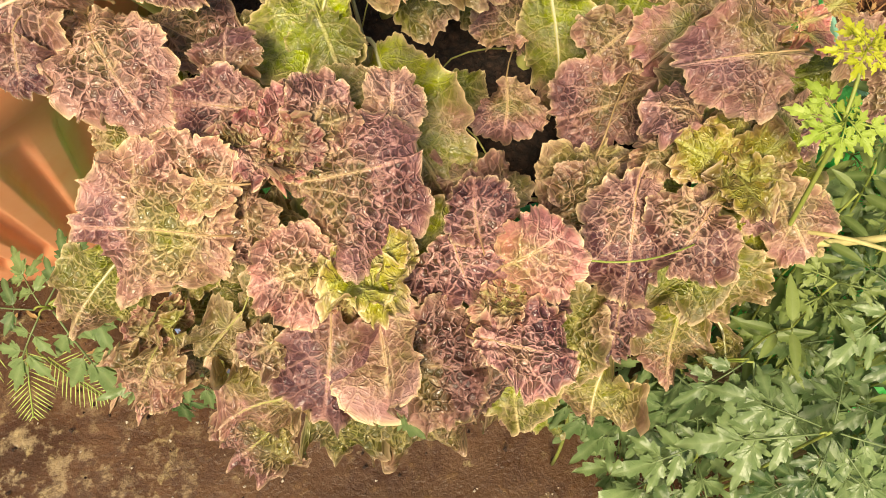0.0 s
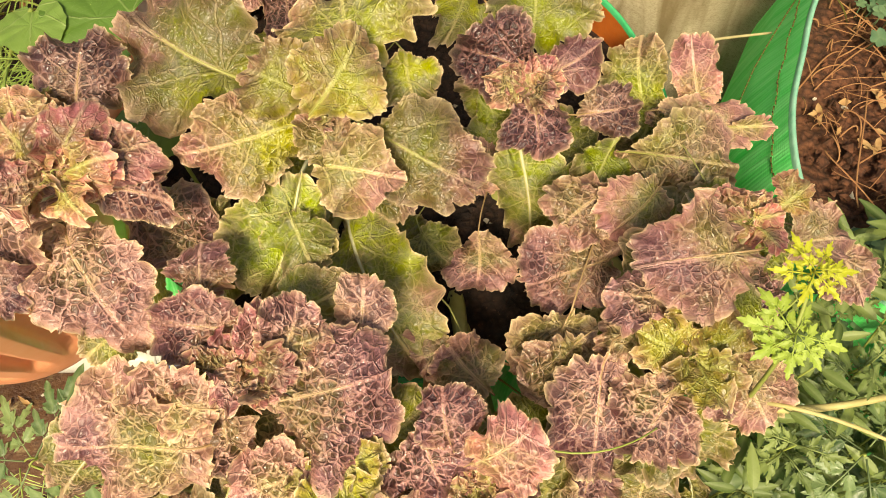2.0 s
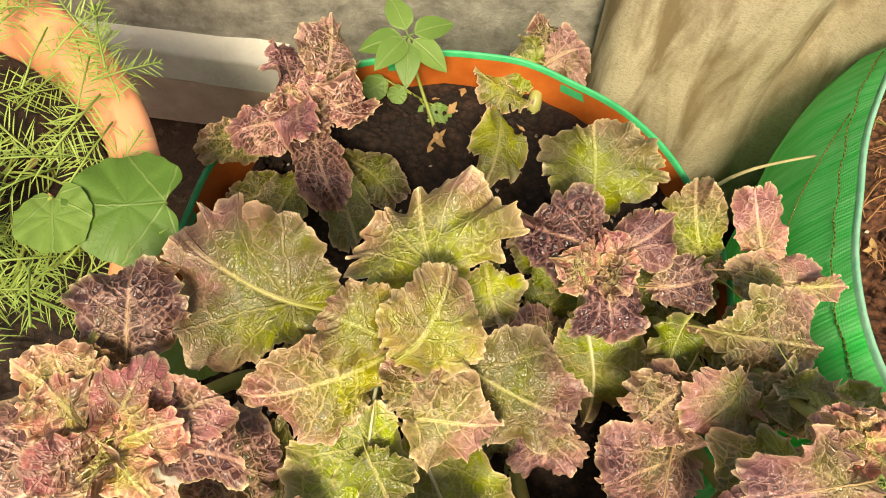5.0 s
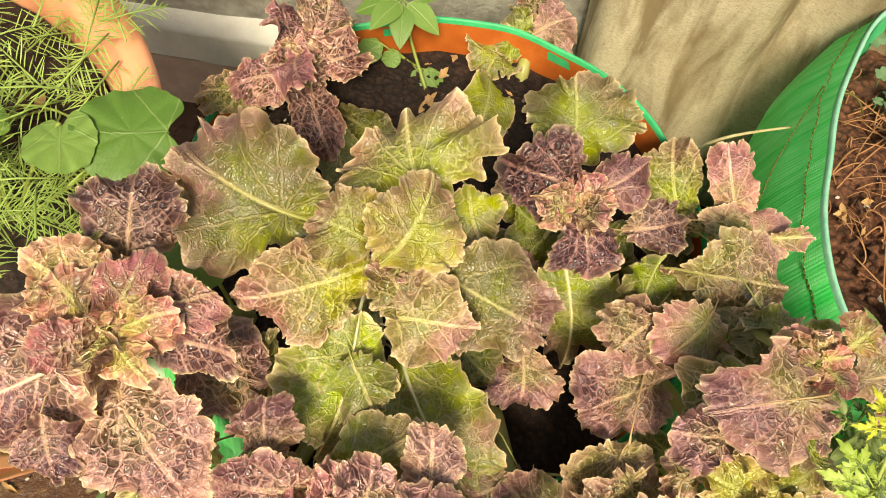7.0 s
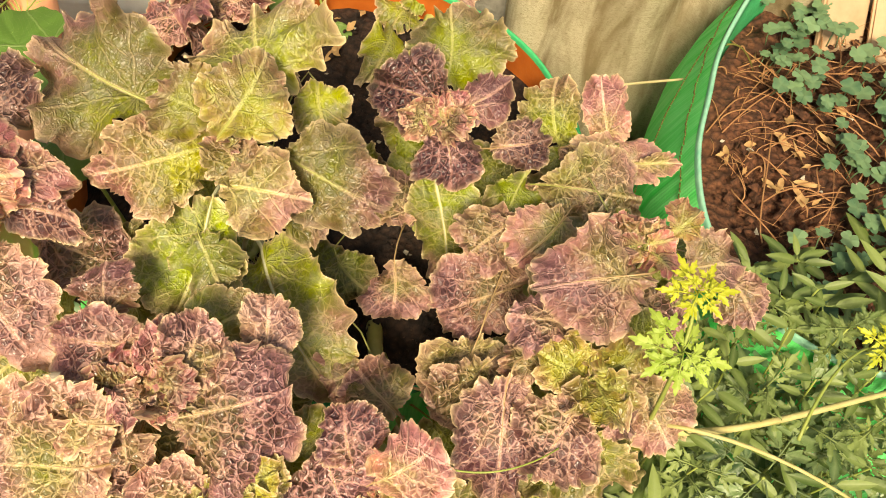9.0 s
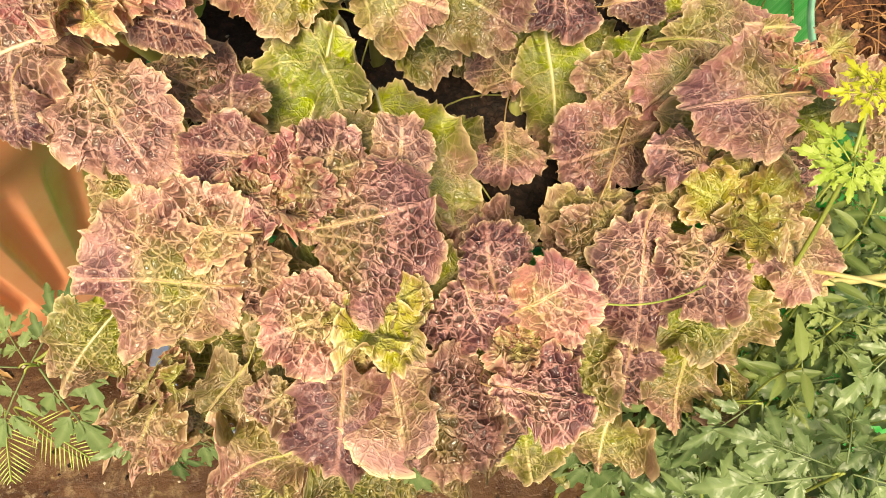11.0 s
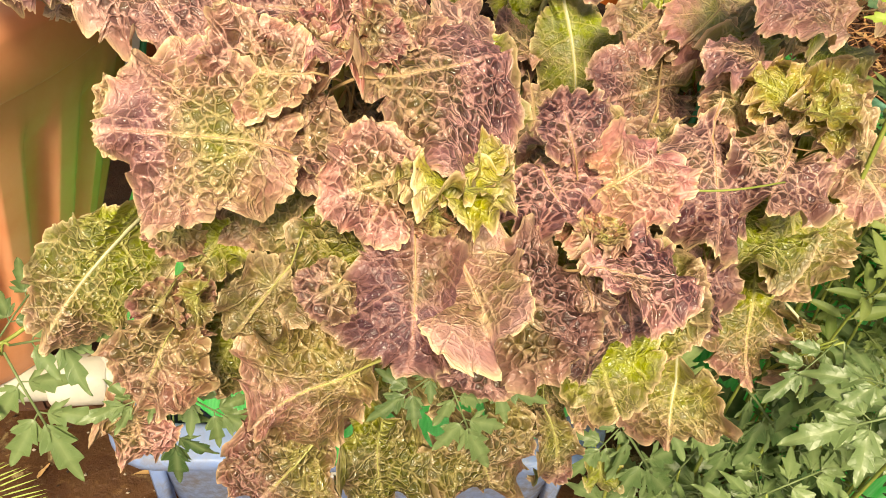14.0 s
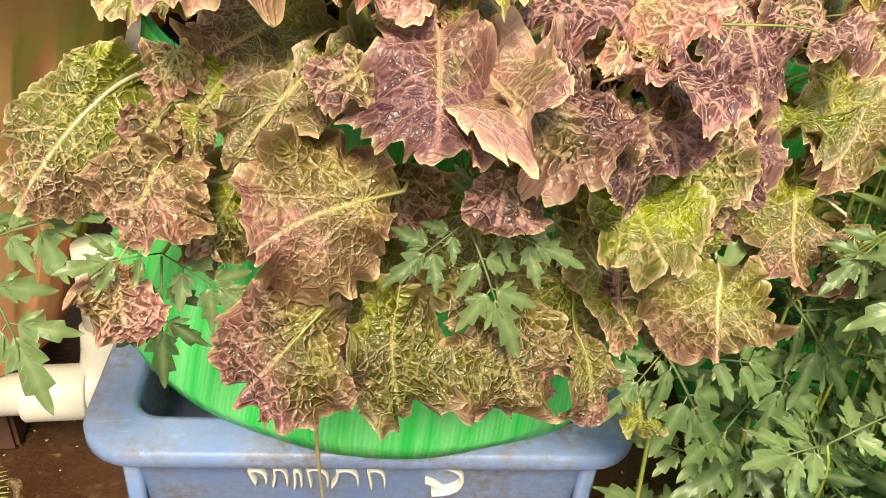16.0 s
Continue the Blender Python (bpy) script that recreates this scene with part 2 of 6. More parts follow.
def soil_material(name, a, c):
    m, nt, b = material(name)
    pos = world_pos(nt)
    n = noise_tex(nt, pos, 40.0, 6.0, 0.7)
    fine = noise_tex(nt, pos, 260.0, 6.0, 0.75)
    vo = node(nt, "ShaderNodeTexVoronoi", Scale=140.0)
    nt.links.new(pos, vo.inputs["Vector"])
    col = mix(nt, ramp(nt, n, [(0.3, 0.0), (0.7, 1.0)]), a, c)
    col = mix(nt, ramp(nt, vo.outputs[0], [(0.35, 0.0), (0.75, 0.75)]), col, tuple(0.35 * v for v in a))
    col = mix(nt, ramp(nt, fine, [(0.62, 0.0), (0.72, 0.8)]), col, (0.34, 0.17, 0.09))
    nt.links.new(col, b.inputs["Base Color"])
    b.inputs["Roughness"].default_value = 0.85
    n1 = bump(nt, None, fine, 0.9, 0.004)
    bump(nt, b, vo.outputs[0], 0.8, 0.005, n1)
    return m


def net_material(name, a, c):
    """Green woven shade cloth: ribs, creases and worn streaks."""
    m, nt, b = material(name)
    uvn = nt.nodes.new("ShaderNodeUVMap")
    uvn.uv_map = "cloth"
    uv = uvn.outputs[0]
    mp = nt.nodes.new("ShaderNodeMapping")
    mp.inputs["Scale"].default_value = (16.0, 1.1, 1.0)
    nt.links.new(uv, mp.inputs[0])
    streak = noise_tex(nt, mp.outputs[0], 6.0, 5.0, 0.6, 0.4)
    w = node(nt, "ShaderNodeTexWave", Scale=95.0, Distortion=0.6)
    w.bands_direction = "X"
    nt.links.new(uv, w.inputs["Vector"])
    w2 = node(nt, "ShaderNodeTexWave", Scale=130.0, Distortion=0.4)
    w2.bands_direction = "Y"
    nt.links.new(uv, w2.inputs["Vector"])
    weave = math_node(nt, "ADD", math_node(nt, "MULTIPLY", w.outputs[1], 0.6), math_node(nt, "MULTIPLY", w2.outputs[1], 0.4))
    col = mix(nt, ramp(nt, streak, [(0.36, 0.0), (0.62, 1.0)]), a, c)
    col = mix(nt, math_node(nt, "MULTIPLY", weave, 0.15), col, tuple(0.45 * v for v in a))
    dust = noise_tex(nt, uv, 14.0, 5.0, 0.7)
    col = mix(nt, ramp(nt, dust, [(0.58, 0.0), (0.8, 0.2)]), col, (0.30, 0.40, 0.22))
    nt.links.new(col, b.inputs["Base Color"])
    b.inputs["Roughness"].default_value = 0.6
    b.inputs["Specular IOR Level"].default_value = 0.25
    n1 = bump(nt, None, weave, 0.35, 0.0008)
    bump(nt, b, streak, 0.4, 0.004, n1)
    translucent(nt, b, col, 0.14)
    return m


def crate_material():
    m, nt, b = material("blue_plastic")
    pos = world_pos(nt)
    n = noise_tex(nt, pos, 14.0, 6.0, 0.65)
    fine = noise_tex(nt, pos, 120.0, 5.0, 0.7)
    up = nt.nodes.new("ShaderNodeNewGeometry")
    sx = nt.nodes.new("ShaderNodeSeparateXYZ")
    nt.links.new(up.outputs["Position"], sx.inputs[0])
    col = mix(nt, ramp(nt, n, [(0.3, 0.0), (0.7, 1.0)]), (0.15, 0.235, 0.50), (0.25, 0.35, 0.60))
    grime = math_node(nt, "MULTIPLY", ramp(nt, n, [(0.36, 0.0), (0.60, 1.0)]), ramp(nt, fine, [(0.38, 0.1), (0.60, 0.85)]))
    col = mix(nt, grime, col, (0.17, 0.14, 0.12))
    scr = node(nt, "ShaderNodeTexNoise", Scale=30.0, Detail=3.0)
    mp = nt.nodes.new("ShaderNodeMapping")
    mp.inputs["Scale"].default_value = (1.0, 8.0, 14.0)
    nt.links.new(pos, mp.inputs[0])
    nt.links.new(mp.outputs[0], scr.inputs["Vector"])
    col = mix(nt, ramp(nt, scr.outputs[0], [(0.66, 0.0), (0.72, 0.35)]), col, (0.35, 0.42, 0.55))
    nt.links.new(col, b.inputs["Base Color"])
    nt.links.new(ramp(nt, fine, [(0.3, 0.32), (0.7, 0.55)]), b.inputs["Roughness"])
    bump(nt, b, fine, 0.25, 0.0012)
    return m


def floor_material():
    m, nt, b = material("wet_floor")
    pos = world_pos(nt)
    n = noise_tex(nt, pos, 5.0, 6.0, 0.6, 0.4)
    n2 = noise_tex(nt, pos, 38.0, 6.0, 0.7)
    fine = noise_tex(nt, pos, 220.0, 4.0, 0.7)
    col = mix(nt, ramp(nt, n, [(0.32, 0.0), (0.68, 1.0)]), (0.050, 0.023, 0.011), (0.130, 0.060, 0.028))
    col = mix(nt, ramp(nt, n2, [(0.56, 0.0), (0.64, 0.35), (0.78, 0.7)]), col, (0.26, 0.15, 0.065))
    moss = noise_tex(nt, pos, 26.0, 5.0, 0.6, 0.6)
    col = mix(nt, math_node(nt, "MULTIPLY", ramp(nt, moss, [(0.60, 0.0), (0.67, 0.85)]), ramp(nt, fine, [(0.35, 0.3), (0.6, 1.0)])), col, (0.42, 0.33, 0.17))
    off = node(nt, "ShaderNodeVectorMath")
    off.operation = "DISTANCE"
    nt.links.new(pos, off.inputs[0])
    off.inputs[1].default_value = (-0.46, 0.08, 0.0)
    spread = ramp(nt, math_node(nt, "MULTIPLY_ADD", n, 0.22, off.outputs["Value"]), [(0.16, 1.0), (0.40, 0.0)])
    crust = math_node(nt, "MULTIPLY", spread, ramp(nt, n2, [(0.50, 0.0), (0.58, 0.8)]))
    col = mix(nt, crust, col, mix(nt, fine, (0.34, 0.24, 0.12), (0.56, 0.46, 0.30)))
    vein = noise_tex(nt, pos, 16.0, 6.0, 0.7, 1.2)
    col = mix(nt, ramp(nt, vein, [(0.50, 0.0), (0.56, 0.75), (0.62, 0.0)]), col, (0.055, 0.022, 0.012))
    col = mix(nt, ramp(nt, fine, [(0.68, 0.0), (0.75, 0.6)]), col, (0.03, 0.018, 0.012))
    nt.links.new(col, b.inputs["Base Color"])
    nt.links.new(ramp(nt, n, [(0.35, 0.14), (0.65, 0.45)]), b.inputs["Roughness"])
    n1 = bump(nt, None, fine, 0.7, 0.002)
    bump(nt, b, n2, 0.7, 0.004, n1)
    return m


def sack_material():
    m, nt, b = material("jute_sacking")
    pos = world_pos(nt)
    mp = nt.nodes.new("ShaderNodeMapping")
    mp.inputs["Scale"].default_value = (150.0, 150.0, 420.0)
    mp.inputs["Rotation"].default_value = (0.0, radians(24), 0.0)
    nt.links.new(pos, mp.inputs[0])
    fib = noise_tex(nt, mp.outputs[0], 1.0, 4.0, 0.65, 2.2)
    mp2 = nt.nodes.new("ShaderNodeMapping")
    mp2.inputs["Scale"].default_value = (22.0, 22.0, 5.0)
    nt.links.new(pos, mp2.inputs[0])
    stain_fold_shade = noise_tex(nt, mp2.outputs[0], 1.0, 4.0, 0.6, 0.5)
    n = noise_tex(nt, pos, 9.0, 5.0, 0.6)
    fine = noise_tex(nt, pos, 170.0, 4.0, 0.7)
    col = mix(nt, ramp(nt, n, [(0.3, 0.0), (0.7, 1.0)]), (0.42, 0.33, 0.22), (0.62, 0.52, 0.38))
    # dark upright streaks: stains, plus the folds' soft shade put into the colour
    col = mix(nt, ramp(nt, stain_fold_shade, [(0.44, 0.0), (0.62, 0.9)]), col, (0.20, 0.135, 0.065))
    col = mix(nt, ramp(nt, fib, [(0.46, 0.0), (0.70, 0.65)]), col, (0.18, 0.125, 0.06))
    nt.links.new(col, b.inputs["Base Color"])
    b.inputs["Roughness"].default_value = 0.92
    n1 = bump(nt, None, fine, 0.35, 0.0012)
    bump(nt, b, fib, 0.5, 0.002, n1)
    return m


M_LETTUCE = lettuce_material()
M_RIB = midrib_material("green_midrib", (0.30, 0.31, 0.07), (0.46, 0.44, 0.17))
M_PALERIB = midrib_material("pale_midrib", (0.52, 0.52, 0.30), (0.68, 0.66, 0.46))
M_RIBRED = midrib_material("tan_midrib", (0.36, 0.24, 0.10), (0.50, 0.33, 0.19))
M_COSMOS = leaf_material("cosmos_leaf", (0.050, 0.105, 0.035), (0.235, 0.33, 0.130), (0.40, 0.48, 0.24), rough=0.36)
M_YELLOW = leaf_material("yellow_leaf", (0.40, 0.44, 0.015), (0.56, 0.58, 0.04), (0.66, 0.64, 0.12))
M_TAN = plain_material("pale_clay", (0.46, 0.28, 0.16), (0.60, 0.42, 0.27), 30.0, 0.85, 0.002)
M_ROOT = plain_material("dry_root", (0.30, 0.125, 0.05), (0.46, 0.24, 0.11), 60.0, 0.8)
M_LIME = leaf_material("lime_leaf", (0.28, 0.41, 0.04), (0.40, 0.52, 0.09), (0.52, 0.62, 0.18))
M_WEED = leaf_material("weed_leaf", (0.065, 0.12, 0.022), (0.25, 0.32, 0.085), (0.34, 0.40, 0.17))
M_ROUND = leaf_material("round_leaf", (0.11, 0.22, 0.035), (0.21, 0.34, 0.08), (0.42, 0.50, 0.20), fan=1.1)
M_GOURD = leaf_material("gourd_leaf", (0.16, 0.28, 0.05), (0.32, 0.44, 0.13), (0.40, 0.46, 0.20), fan=1.1)
M_CLOVER = leaf_material("clover_leaf", (0.07, 0.16, 0.085), (0.20, 0.33, 0.17), (0.26, 0.38, 0.18))
M_VINE = leaf_material("vine_leaf", (0.20, 0.33, 0.04), (0.40, 0.54, 0.11), (0.45, 0.55, 0.2))
M_STEM = plain_material("green_stem", (0.20, 0.27, 0.05), (0.36, 0.40, 0.10), 60.0, 0.5)
M_DRYSTEM = plain_material("dry_stem", (0.38, 0.30, 0.15), (0.58, 0.48, 0.27), 60.0, 0.7)
M_DRYLEAF = plain_material("dry_leaf", (0.36, 0.19, 0.07), (0.56, 0.36, 0.17), 70.0, 0.75)
M_SOIL = soil_material("dark_soil", (0.022, 0.011, 0.008), (0.065, 0.030, 0.018))
M_REDSOIL = soil_material("red_soil", (0.10, 0.036, 0.018), (0.26, 0.10, 0.048))
M_BAG = net_material("green_net", (0.04, 0.80, 0.15), (0.24, 0.98, 0.34))
M_LINING = plain_material("orange_lining", (0.42, 0.085, 0.014), (0.60, 0.16, 0.03), 40.0, 0.5)
M_GREENHEM = plain_material("green_hem", (0.015, 0.34, 0.12), (0.06, 0.55, 0.22), 50.0, 0.5)
M_STRAW = plain_material("straw_stalk", (0.42, 0.35, 0.12), (0.60, 0.53, 0.25), 70.0, 0.65)
M_HEM = plain_material("pale_hem", (0.12, 0.45, 0.28), (0.36, 0.64, 0.50), 70.0, 0.6)
M_THREAD = plain_material("brown_thread", (0.10, 0.09, 0.015), (0.18, 0.16, 0.03), 90.0, 0.8)
M_CRATE = crate_material()
M_PVC = plain_material("white_pvc", (0.56, 0.53, 0.47), (0.70, 0.68, 0.62), 25.0, 0.35)
M_TERRA = plain_material("terracotta_plastic", (0.84, 0.31, 0.15), (0.90, 0.43, 0.25), 12.0, 0.55, 0.0006, spec=0.3)
M_FLOOR = floor_material()
M_WALL = plain_material("grey_concrete", (0.13, 0.115, 0.10), (0.46, 0.42, 0.37), 34.0, 0.9, 0.008)
M_WHITE = plain_material("whitewash", (0.62, 0.57, 0.50), (0.86, 0.82, 0.76), 18.0, 0.85, 0.003)
M_SKIRT = plain_material("terracotta_tile", (0.52, 0.34, 0.26), (0.74, 0.57, 0.46), 30.0, 0.7, 0.002)
M_SACK = sack_material()
M_PAINT = plain_material("white_paint", (0.62, 0.60, 0.56), (0.80, 0.78, 0.74), 60.0, 0.6)
M_BRICK = plain_material("dark_brick", (0.07, 0.028, 0.018), (0.14, 0.06, 0.035), 20.0, 0.85, 0.003)
M_STONE = plain_material("pebble", (0.35, 0.29, 0.22), (0.6, 0.53, 0.44), 30.0, 0.8)

# ---- mesh tools ----
def mesh_object(name, verts, faces, mat, parent=None, label="", smooth=True, uv=None, uv_name="leaf", colours=None, uv2=None):
    """One mesh object under a thing, or top-level."""
    me = bpy.data.meshes.new(name)
    me.from_pydata([tuple(map(float, v)) for v in verts], [], [tuple(map(int, f)) for f in faces])
    if uv is not None:
        layer = me.uv_layers.new(name=uv_name)
        idx = np.empty(len(me.loops), dtype=np.int32)
        me.loops.foreach_get("vertex_index", idx)
        layer.data.foreach_set("uv", np.asarray(uv, dtype=np.float32)[idx].ravel())
    if uv2 is not None:
        layer = me.uv_layers.new(name="fan")
        layer.data.foreach_set("uv", np.asarray(uv2, dtype=np.float32)[idx].ravel())
    for key, values in (colours or {}).items():
        ca = me.color_attributes.new(key, "FLOAT_COLOR", "POINT")
        ca.data.foreach_set("color", np.asarray(values, dtype=np.float32).ravel())
    me.materials.append(mat)
    me.polygons.foreach_set("use_smooth", [smooth] * len(me.polygons))
    me.update()
    ob = new(name, me)
    if parent is not None:
        ob.parent = parent
    if label:
        tagged(ob, label)
    return ob


def share(name, me, parent, m):
    """A part on a shared mesh."""
    ob = new(name, me)
    ob.parent = parent
    ob.matrix_local = m
    return ob


def thing(name, label, category, group="", at=(0, 0, 0)):
    ob = new(name)
    ob.empty_display_size = 0.02
    ob.location = at
    return tagged(ob, label, category, group)


def under(parent, pts):
    """World places, seen from a thing's base."""
    return np.asarray(pts, dtype=float) - np.array(parent.location)


def bezier(points, n):
    p = [np.array(q, dtype=float) for q in points]
    out = []
    for t in np.linspace(0, 1, n):
        w = [q.copy() for q in p]
        while len(w) > 1:
            w = [a * (1 - t) + b * t for a, b in zip(w, w[1:])]
        out.append(w[0])
    return np.array(out)


def tube(path, radii, sides=8, squash=1.0):
    path = np.asarray(path, dtype=float)
    n = len(path)
    radii = np.broadcast_to(radii, (n,))
    tan = np.gradient(path, axis=0)
    tan /= np.linalg.norm(tan, axis=1)[:, None] + 1e-12
    ref = np.array([0.0, 0.0, 1.0]) if abs(tan[0][2]) < 0.9 else np.array([1.0, 0.0, 0.0])
    verts, faces = [], []
    for k in range(n):
        a = np.cross(tan[k], ref)
        a /= np.linalg.norm(a) + 1e-12
        b = np.cross(a, tan[k])
        ref = b
        for j in range(sides):
            th = 2 * math.pi * j / sides
            verts.append(path[k] + radii[k] * (math.cos(th) * a + squash * math.sin(th) * b))
    for k in range(n - 1):
        for j in range(sides):
            j2 = (j + 1) % sides
            faces.append((k * sides + j, k * sides + j2, (k + 1) * sides + j2, (k + 1) * sides + j))
    faces.append(tuple(range(sides))[::-1])
    faces.append(tuple((n - 1) * sides + j for j in range(sides)))
    return verts, faces


def joined(pieces):
    verts, faces = [], []
    for v, f in pieces:
        o = len(verts)
        verts += list(v)
        faces += [tuple(i + o for i in q) for q in f]
    return verts, faces


def rings(loops, closed_ends=True):
    """Faces over loops of equal length, one after the other."""
    n = len(loops[0])
    verts = [p for lp in loops for p in lp]
    faces = []
    for k in range(len(loops) - 1):
        for j in range(n):
            j2 = (j + 1) % n
            faces.append((k * n + j, k * n + j2, (k + 1) * n + j2, (k + 1) * n + j))
    if closed_ends:
        faces.append(tuple(range(n))[::-1])
        faces.append(tuple((len(loops) - 1) * n + j for j in range(n)))
    return verts, faces


def box(cx, cy, cz, sx, sy, sz, yaw=0.0, bevel=0.0):
    bm = bmesh.new()
    bmesh.ops.create_cube(bm, size=1.0)
    bmesh.ops.scale(bm, vec=(sx, sy, sz), verts=bm.verts)
    if bevel:
        bmesh.ops.bevel(bm, geom=bm.edges[:], offset=bevel, segments=2, affect="EDGES")
    bmesh.ops.transform(bm, matrix=pose(cx, cy, cz, 0, 0, yaw), verts=bm.verts)
    bm.verts.index_update()
    v = [tuple(p.co) for p in bm.verts]
    f = [tuple(p.index for p in q.verts) for q in bm.faces]
    bm.free()
    return v, f


def unit(v):
    v = np.asarray(v, dtype=float)
    return v / (np.linalg.norm(v) + 1e-12)


def wave(rng, n=4, lo=1.0, hi=4.0):
    """A smooth random function of two values."""
    k = rng.uniform(lo, hi, (n, 2)) * rng.choice([-1, 1], (n, 2))
    ph = rng.uniform(0, 6.28, n)
    return lambda x, y: sum(np.sin(k[i, 0] * x + k[i, 1] * y + ph[i]) for i in range(n)) / n


# ---- lettuce ----
def ring_noise(rng, p, lo, hi):
    """A smooth random function round the margin, with waves lo to hi to the turn."""
    ks = np.arange(lo, hi + 1)
    amp = rng.uniform(0.4, 1.0, len(ks))
    out = sum(a * np.sin(k * p + rng.uniform(0, 6.28)) for k, a in zip(ks, amp))
    return out / math.sqrt(0.5 * (amp ** 2).sum())


def lettuce_leaf(plant, base, tip, width, red, cup=0.0, pink=0.0, crown=None, facing=(0.0, -0.45, 0.9), ruffle=1.0, bend=0.10, pucker=1.0, flat=1.0, rib=1.0, seed=0, spokes=216, nring=26):
    """A blistered, frilled blade from base to tip, with its midrib running back to the crown."""
    rng = np.random.RandomState(seed)
    base, tip = np.array(base, dtype=float), np.array(tip, dtype=float)
    axis = tip - base
    base, tip = base - 0.03 * axis, tip + 0.05 * axis
    width = 1.05 * width
    length = 1.08 * np.linalg.norm(axis)
    ya = unit(axis)
    small = min(1.0, width / 0.06)
    pucker = pucker * small * (0.6 if red < 0.3 else rng.uniform(0.8, 1.2))
    face = unit(facing) + rng.normal(0, 0.20, 3)
    cup = cup + rng.uniform(-0.16, 0.12)
    bend = bend + rng.uniform(-0.10, 0.14)
    za = unit(face - ya * face.dot(ya))
    xa = np.cross(ya, za)
    phi = np.linspace(0, 2 * math.pi, spokes, endpoint=False)
    cy = np.cos(phi)
    # outline: broad, narrowing to the base, cut by uneven sinuses and fringed with teeth
    half = np.where(cy < 0, 1.0 - rng.uniform(0.22, 0.42) * np.abs(cy) ** 2.0, 1.0 - 0.04 * cy ** 2)
    deep = np.clip(0.38 - np.abs(ring_noise(rng, phi, 3, 6)), 0, 1) / 0.38
    crisp = np.clip(0.45 - np.abs(ring_noise(rng, phi, 9, 18)), 0, 1) / 0.45
    edge = 1.08 + 0.085 * ring_noise(rng, phi, 2, 5) - 0.17 * deep ** 1.5 * np.clip(0.55 + 0.5 * ring_noise(rng, phi, 1, 3), 0, 1.3)
    edge += -0.022 * crisp * np.clip(0.6 + 0.5 * ring_noise(rng, phi, 2, 5), 0, 1.4) + 0.013 * np.clip(ring_noise(rng, phi, 34, 70), -1.2, 2.0) + rng.uniform(-0.009, 0.009, spokes)
    rad = np.linspace(0.0, 1.0, nring + 1)[1:] ** 0.80
    r = np.concatenate([[0.0], np.repeat(rad, spokes)])
    p = np.concatenate([[0.0], np.tile(phi, nring)])
    grow = np.concatenate([[1.0], (1.0 + (edge[None, :] - 1.0) * rad[:, None] ** 3).ravel()])
    wide = np.concatenate([[1.0], np.tile(half, nring)])
    skew = rng.uniform(-0.16, 0.16)
    x = r * 0.5 * width * np.sin(p) * wide * grow * (1.0 + skew * np.sign(np.sin(p)))
    y = r * 0.5 * length * np.cos(p) * grow
    v = y / length + 0.5
    # frills: the margin is longer than it would be if it lay flat
    z = ruffle * width * (0.100 * ring_noise(rng, p, 2, 5) * r ** 2.4 + 0.064 * ring_noise(rng, p, 5, 9) * r ** 4 + 0.040 * ring_noise(rng, p, 10, 19) * r ** 6.5 + 0.019 * ring_noise(rng, p, 26, 48) * r ** 12)
    z -= ruffle * 0.11 * width * np.clip(ring_noise(rng, p, 1, 3), 0, 2) * r ** 5
    z += ruffle * 0.07 * width * np.clip(ring_noise(rng, p, 2, 5) - 0.6, 0, 2) * r ** 7
    gather = ruffle * 0.013 * width * ring_noise(rng, p, 10, 22) * r ** 6
    swing = ruffle * 0.016 * width * ring_noise(rng, p, 8, 20) * r ** 6
    xf, yf = x + gather * np.sin(p) + swing * np.cos(p), y + gather * np.cos(p) - swing * np.sin(p)
    xf = xf + rng.uniform(-0.30, 0.30) * length * (v - 0.45) ** 2
    w1 = wave(rng, 5, 50, 130)
    z += 0.0018 * small * w1(x, y) * np.minimum(1, r * 1.6)
    z += cup * width * (x / (0.5 * width)) ** 2 * 0.5
    z += rng.uniform(-0.22, 0.20) * np.sqrt(x ** 2 + (0.05 * width) ** 2)
    z -= bend * length * ((v - 0.45) ** 2 * 2.2 - 0.05)
    # main veins: some leaves fan out from the foot, others have side veins off the midrib
    if rng.uniform() < 0.6:
        foot = y + 0.5 * length * rng.uniform(0.55, 0.8)
        reach = np.hypot(x, foot) + 1e-4
        space = rng.uniform(0.50, 0.66) * reach
        turn = np.arctan2(np.abs(x), foot) / (space / reach) + 0.10 * (x > 0) + 0.28 * w1(0.35 * x, 0.35 * y)
    else:
        space = np.full(len(x), max(0.007, 0.22 * length * rng.uniform(0.85, 1.15)))
        turn = (y + 0.5 * length - np.abs(x) * (0.12 + 0.9 * np.clip(v, 0, 1.2))) / space + 0.42 * (x > 0) + 0.28 * w1(0.4 * x, 0.4 * y)
    q = turn * space
    vein = np.abs((turn + 0.5) % 1.0 - 0.5) * space
    lift = 1.0 - np.exp(-(vein / 0.0028) ** 2)
    crinkle = min(1.0, flat) * (rng.uniform(0.35, 0.7) if red < 0.3 else rng.choice([0.45, 0.75, 1.0, 1.0, 1.0])) * np.clip(1.15 + 0.5 * w1(0.4 * y, 0.4 * x), 0.3, 1.3) * (1.0 - 0.6 * np.clip((r - 0.70) / 0.28, 0, 1))
    off = rng.uniform(0, 40, 3)
    puff = np.empty(len(x))
    for i in range(len(x)):
        d, _ = noise.voronoi(Vector((x[i] * 112 + off[0], y[i] * 112 + off[1], off[2])))
        puff[i] = d[1] - d[0]
    z += pucker * np.clip(1.5 * r, 0, 1) * (0.0012 * lift + 0.0036 * crinkle * np.clip(puff * 1.3, 0, 1) ** 0.75)
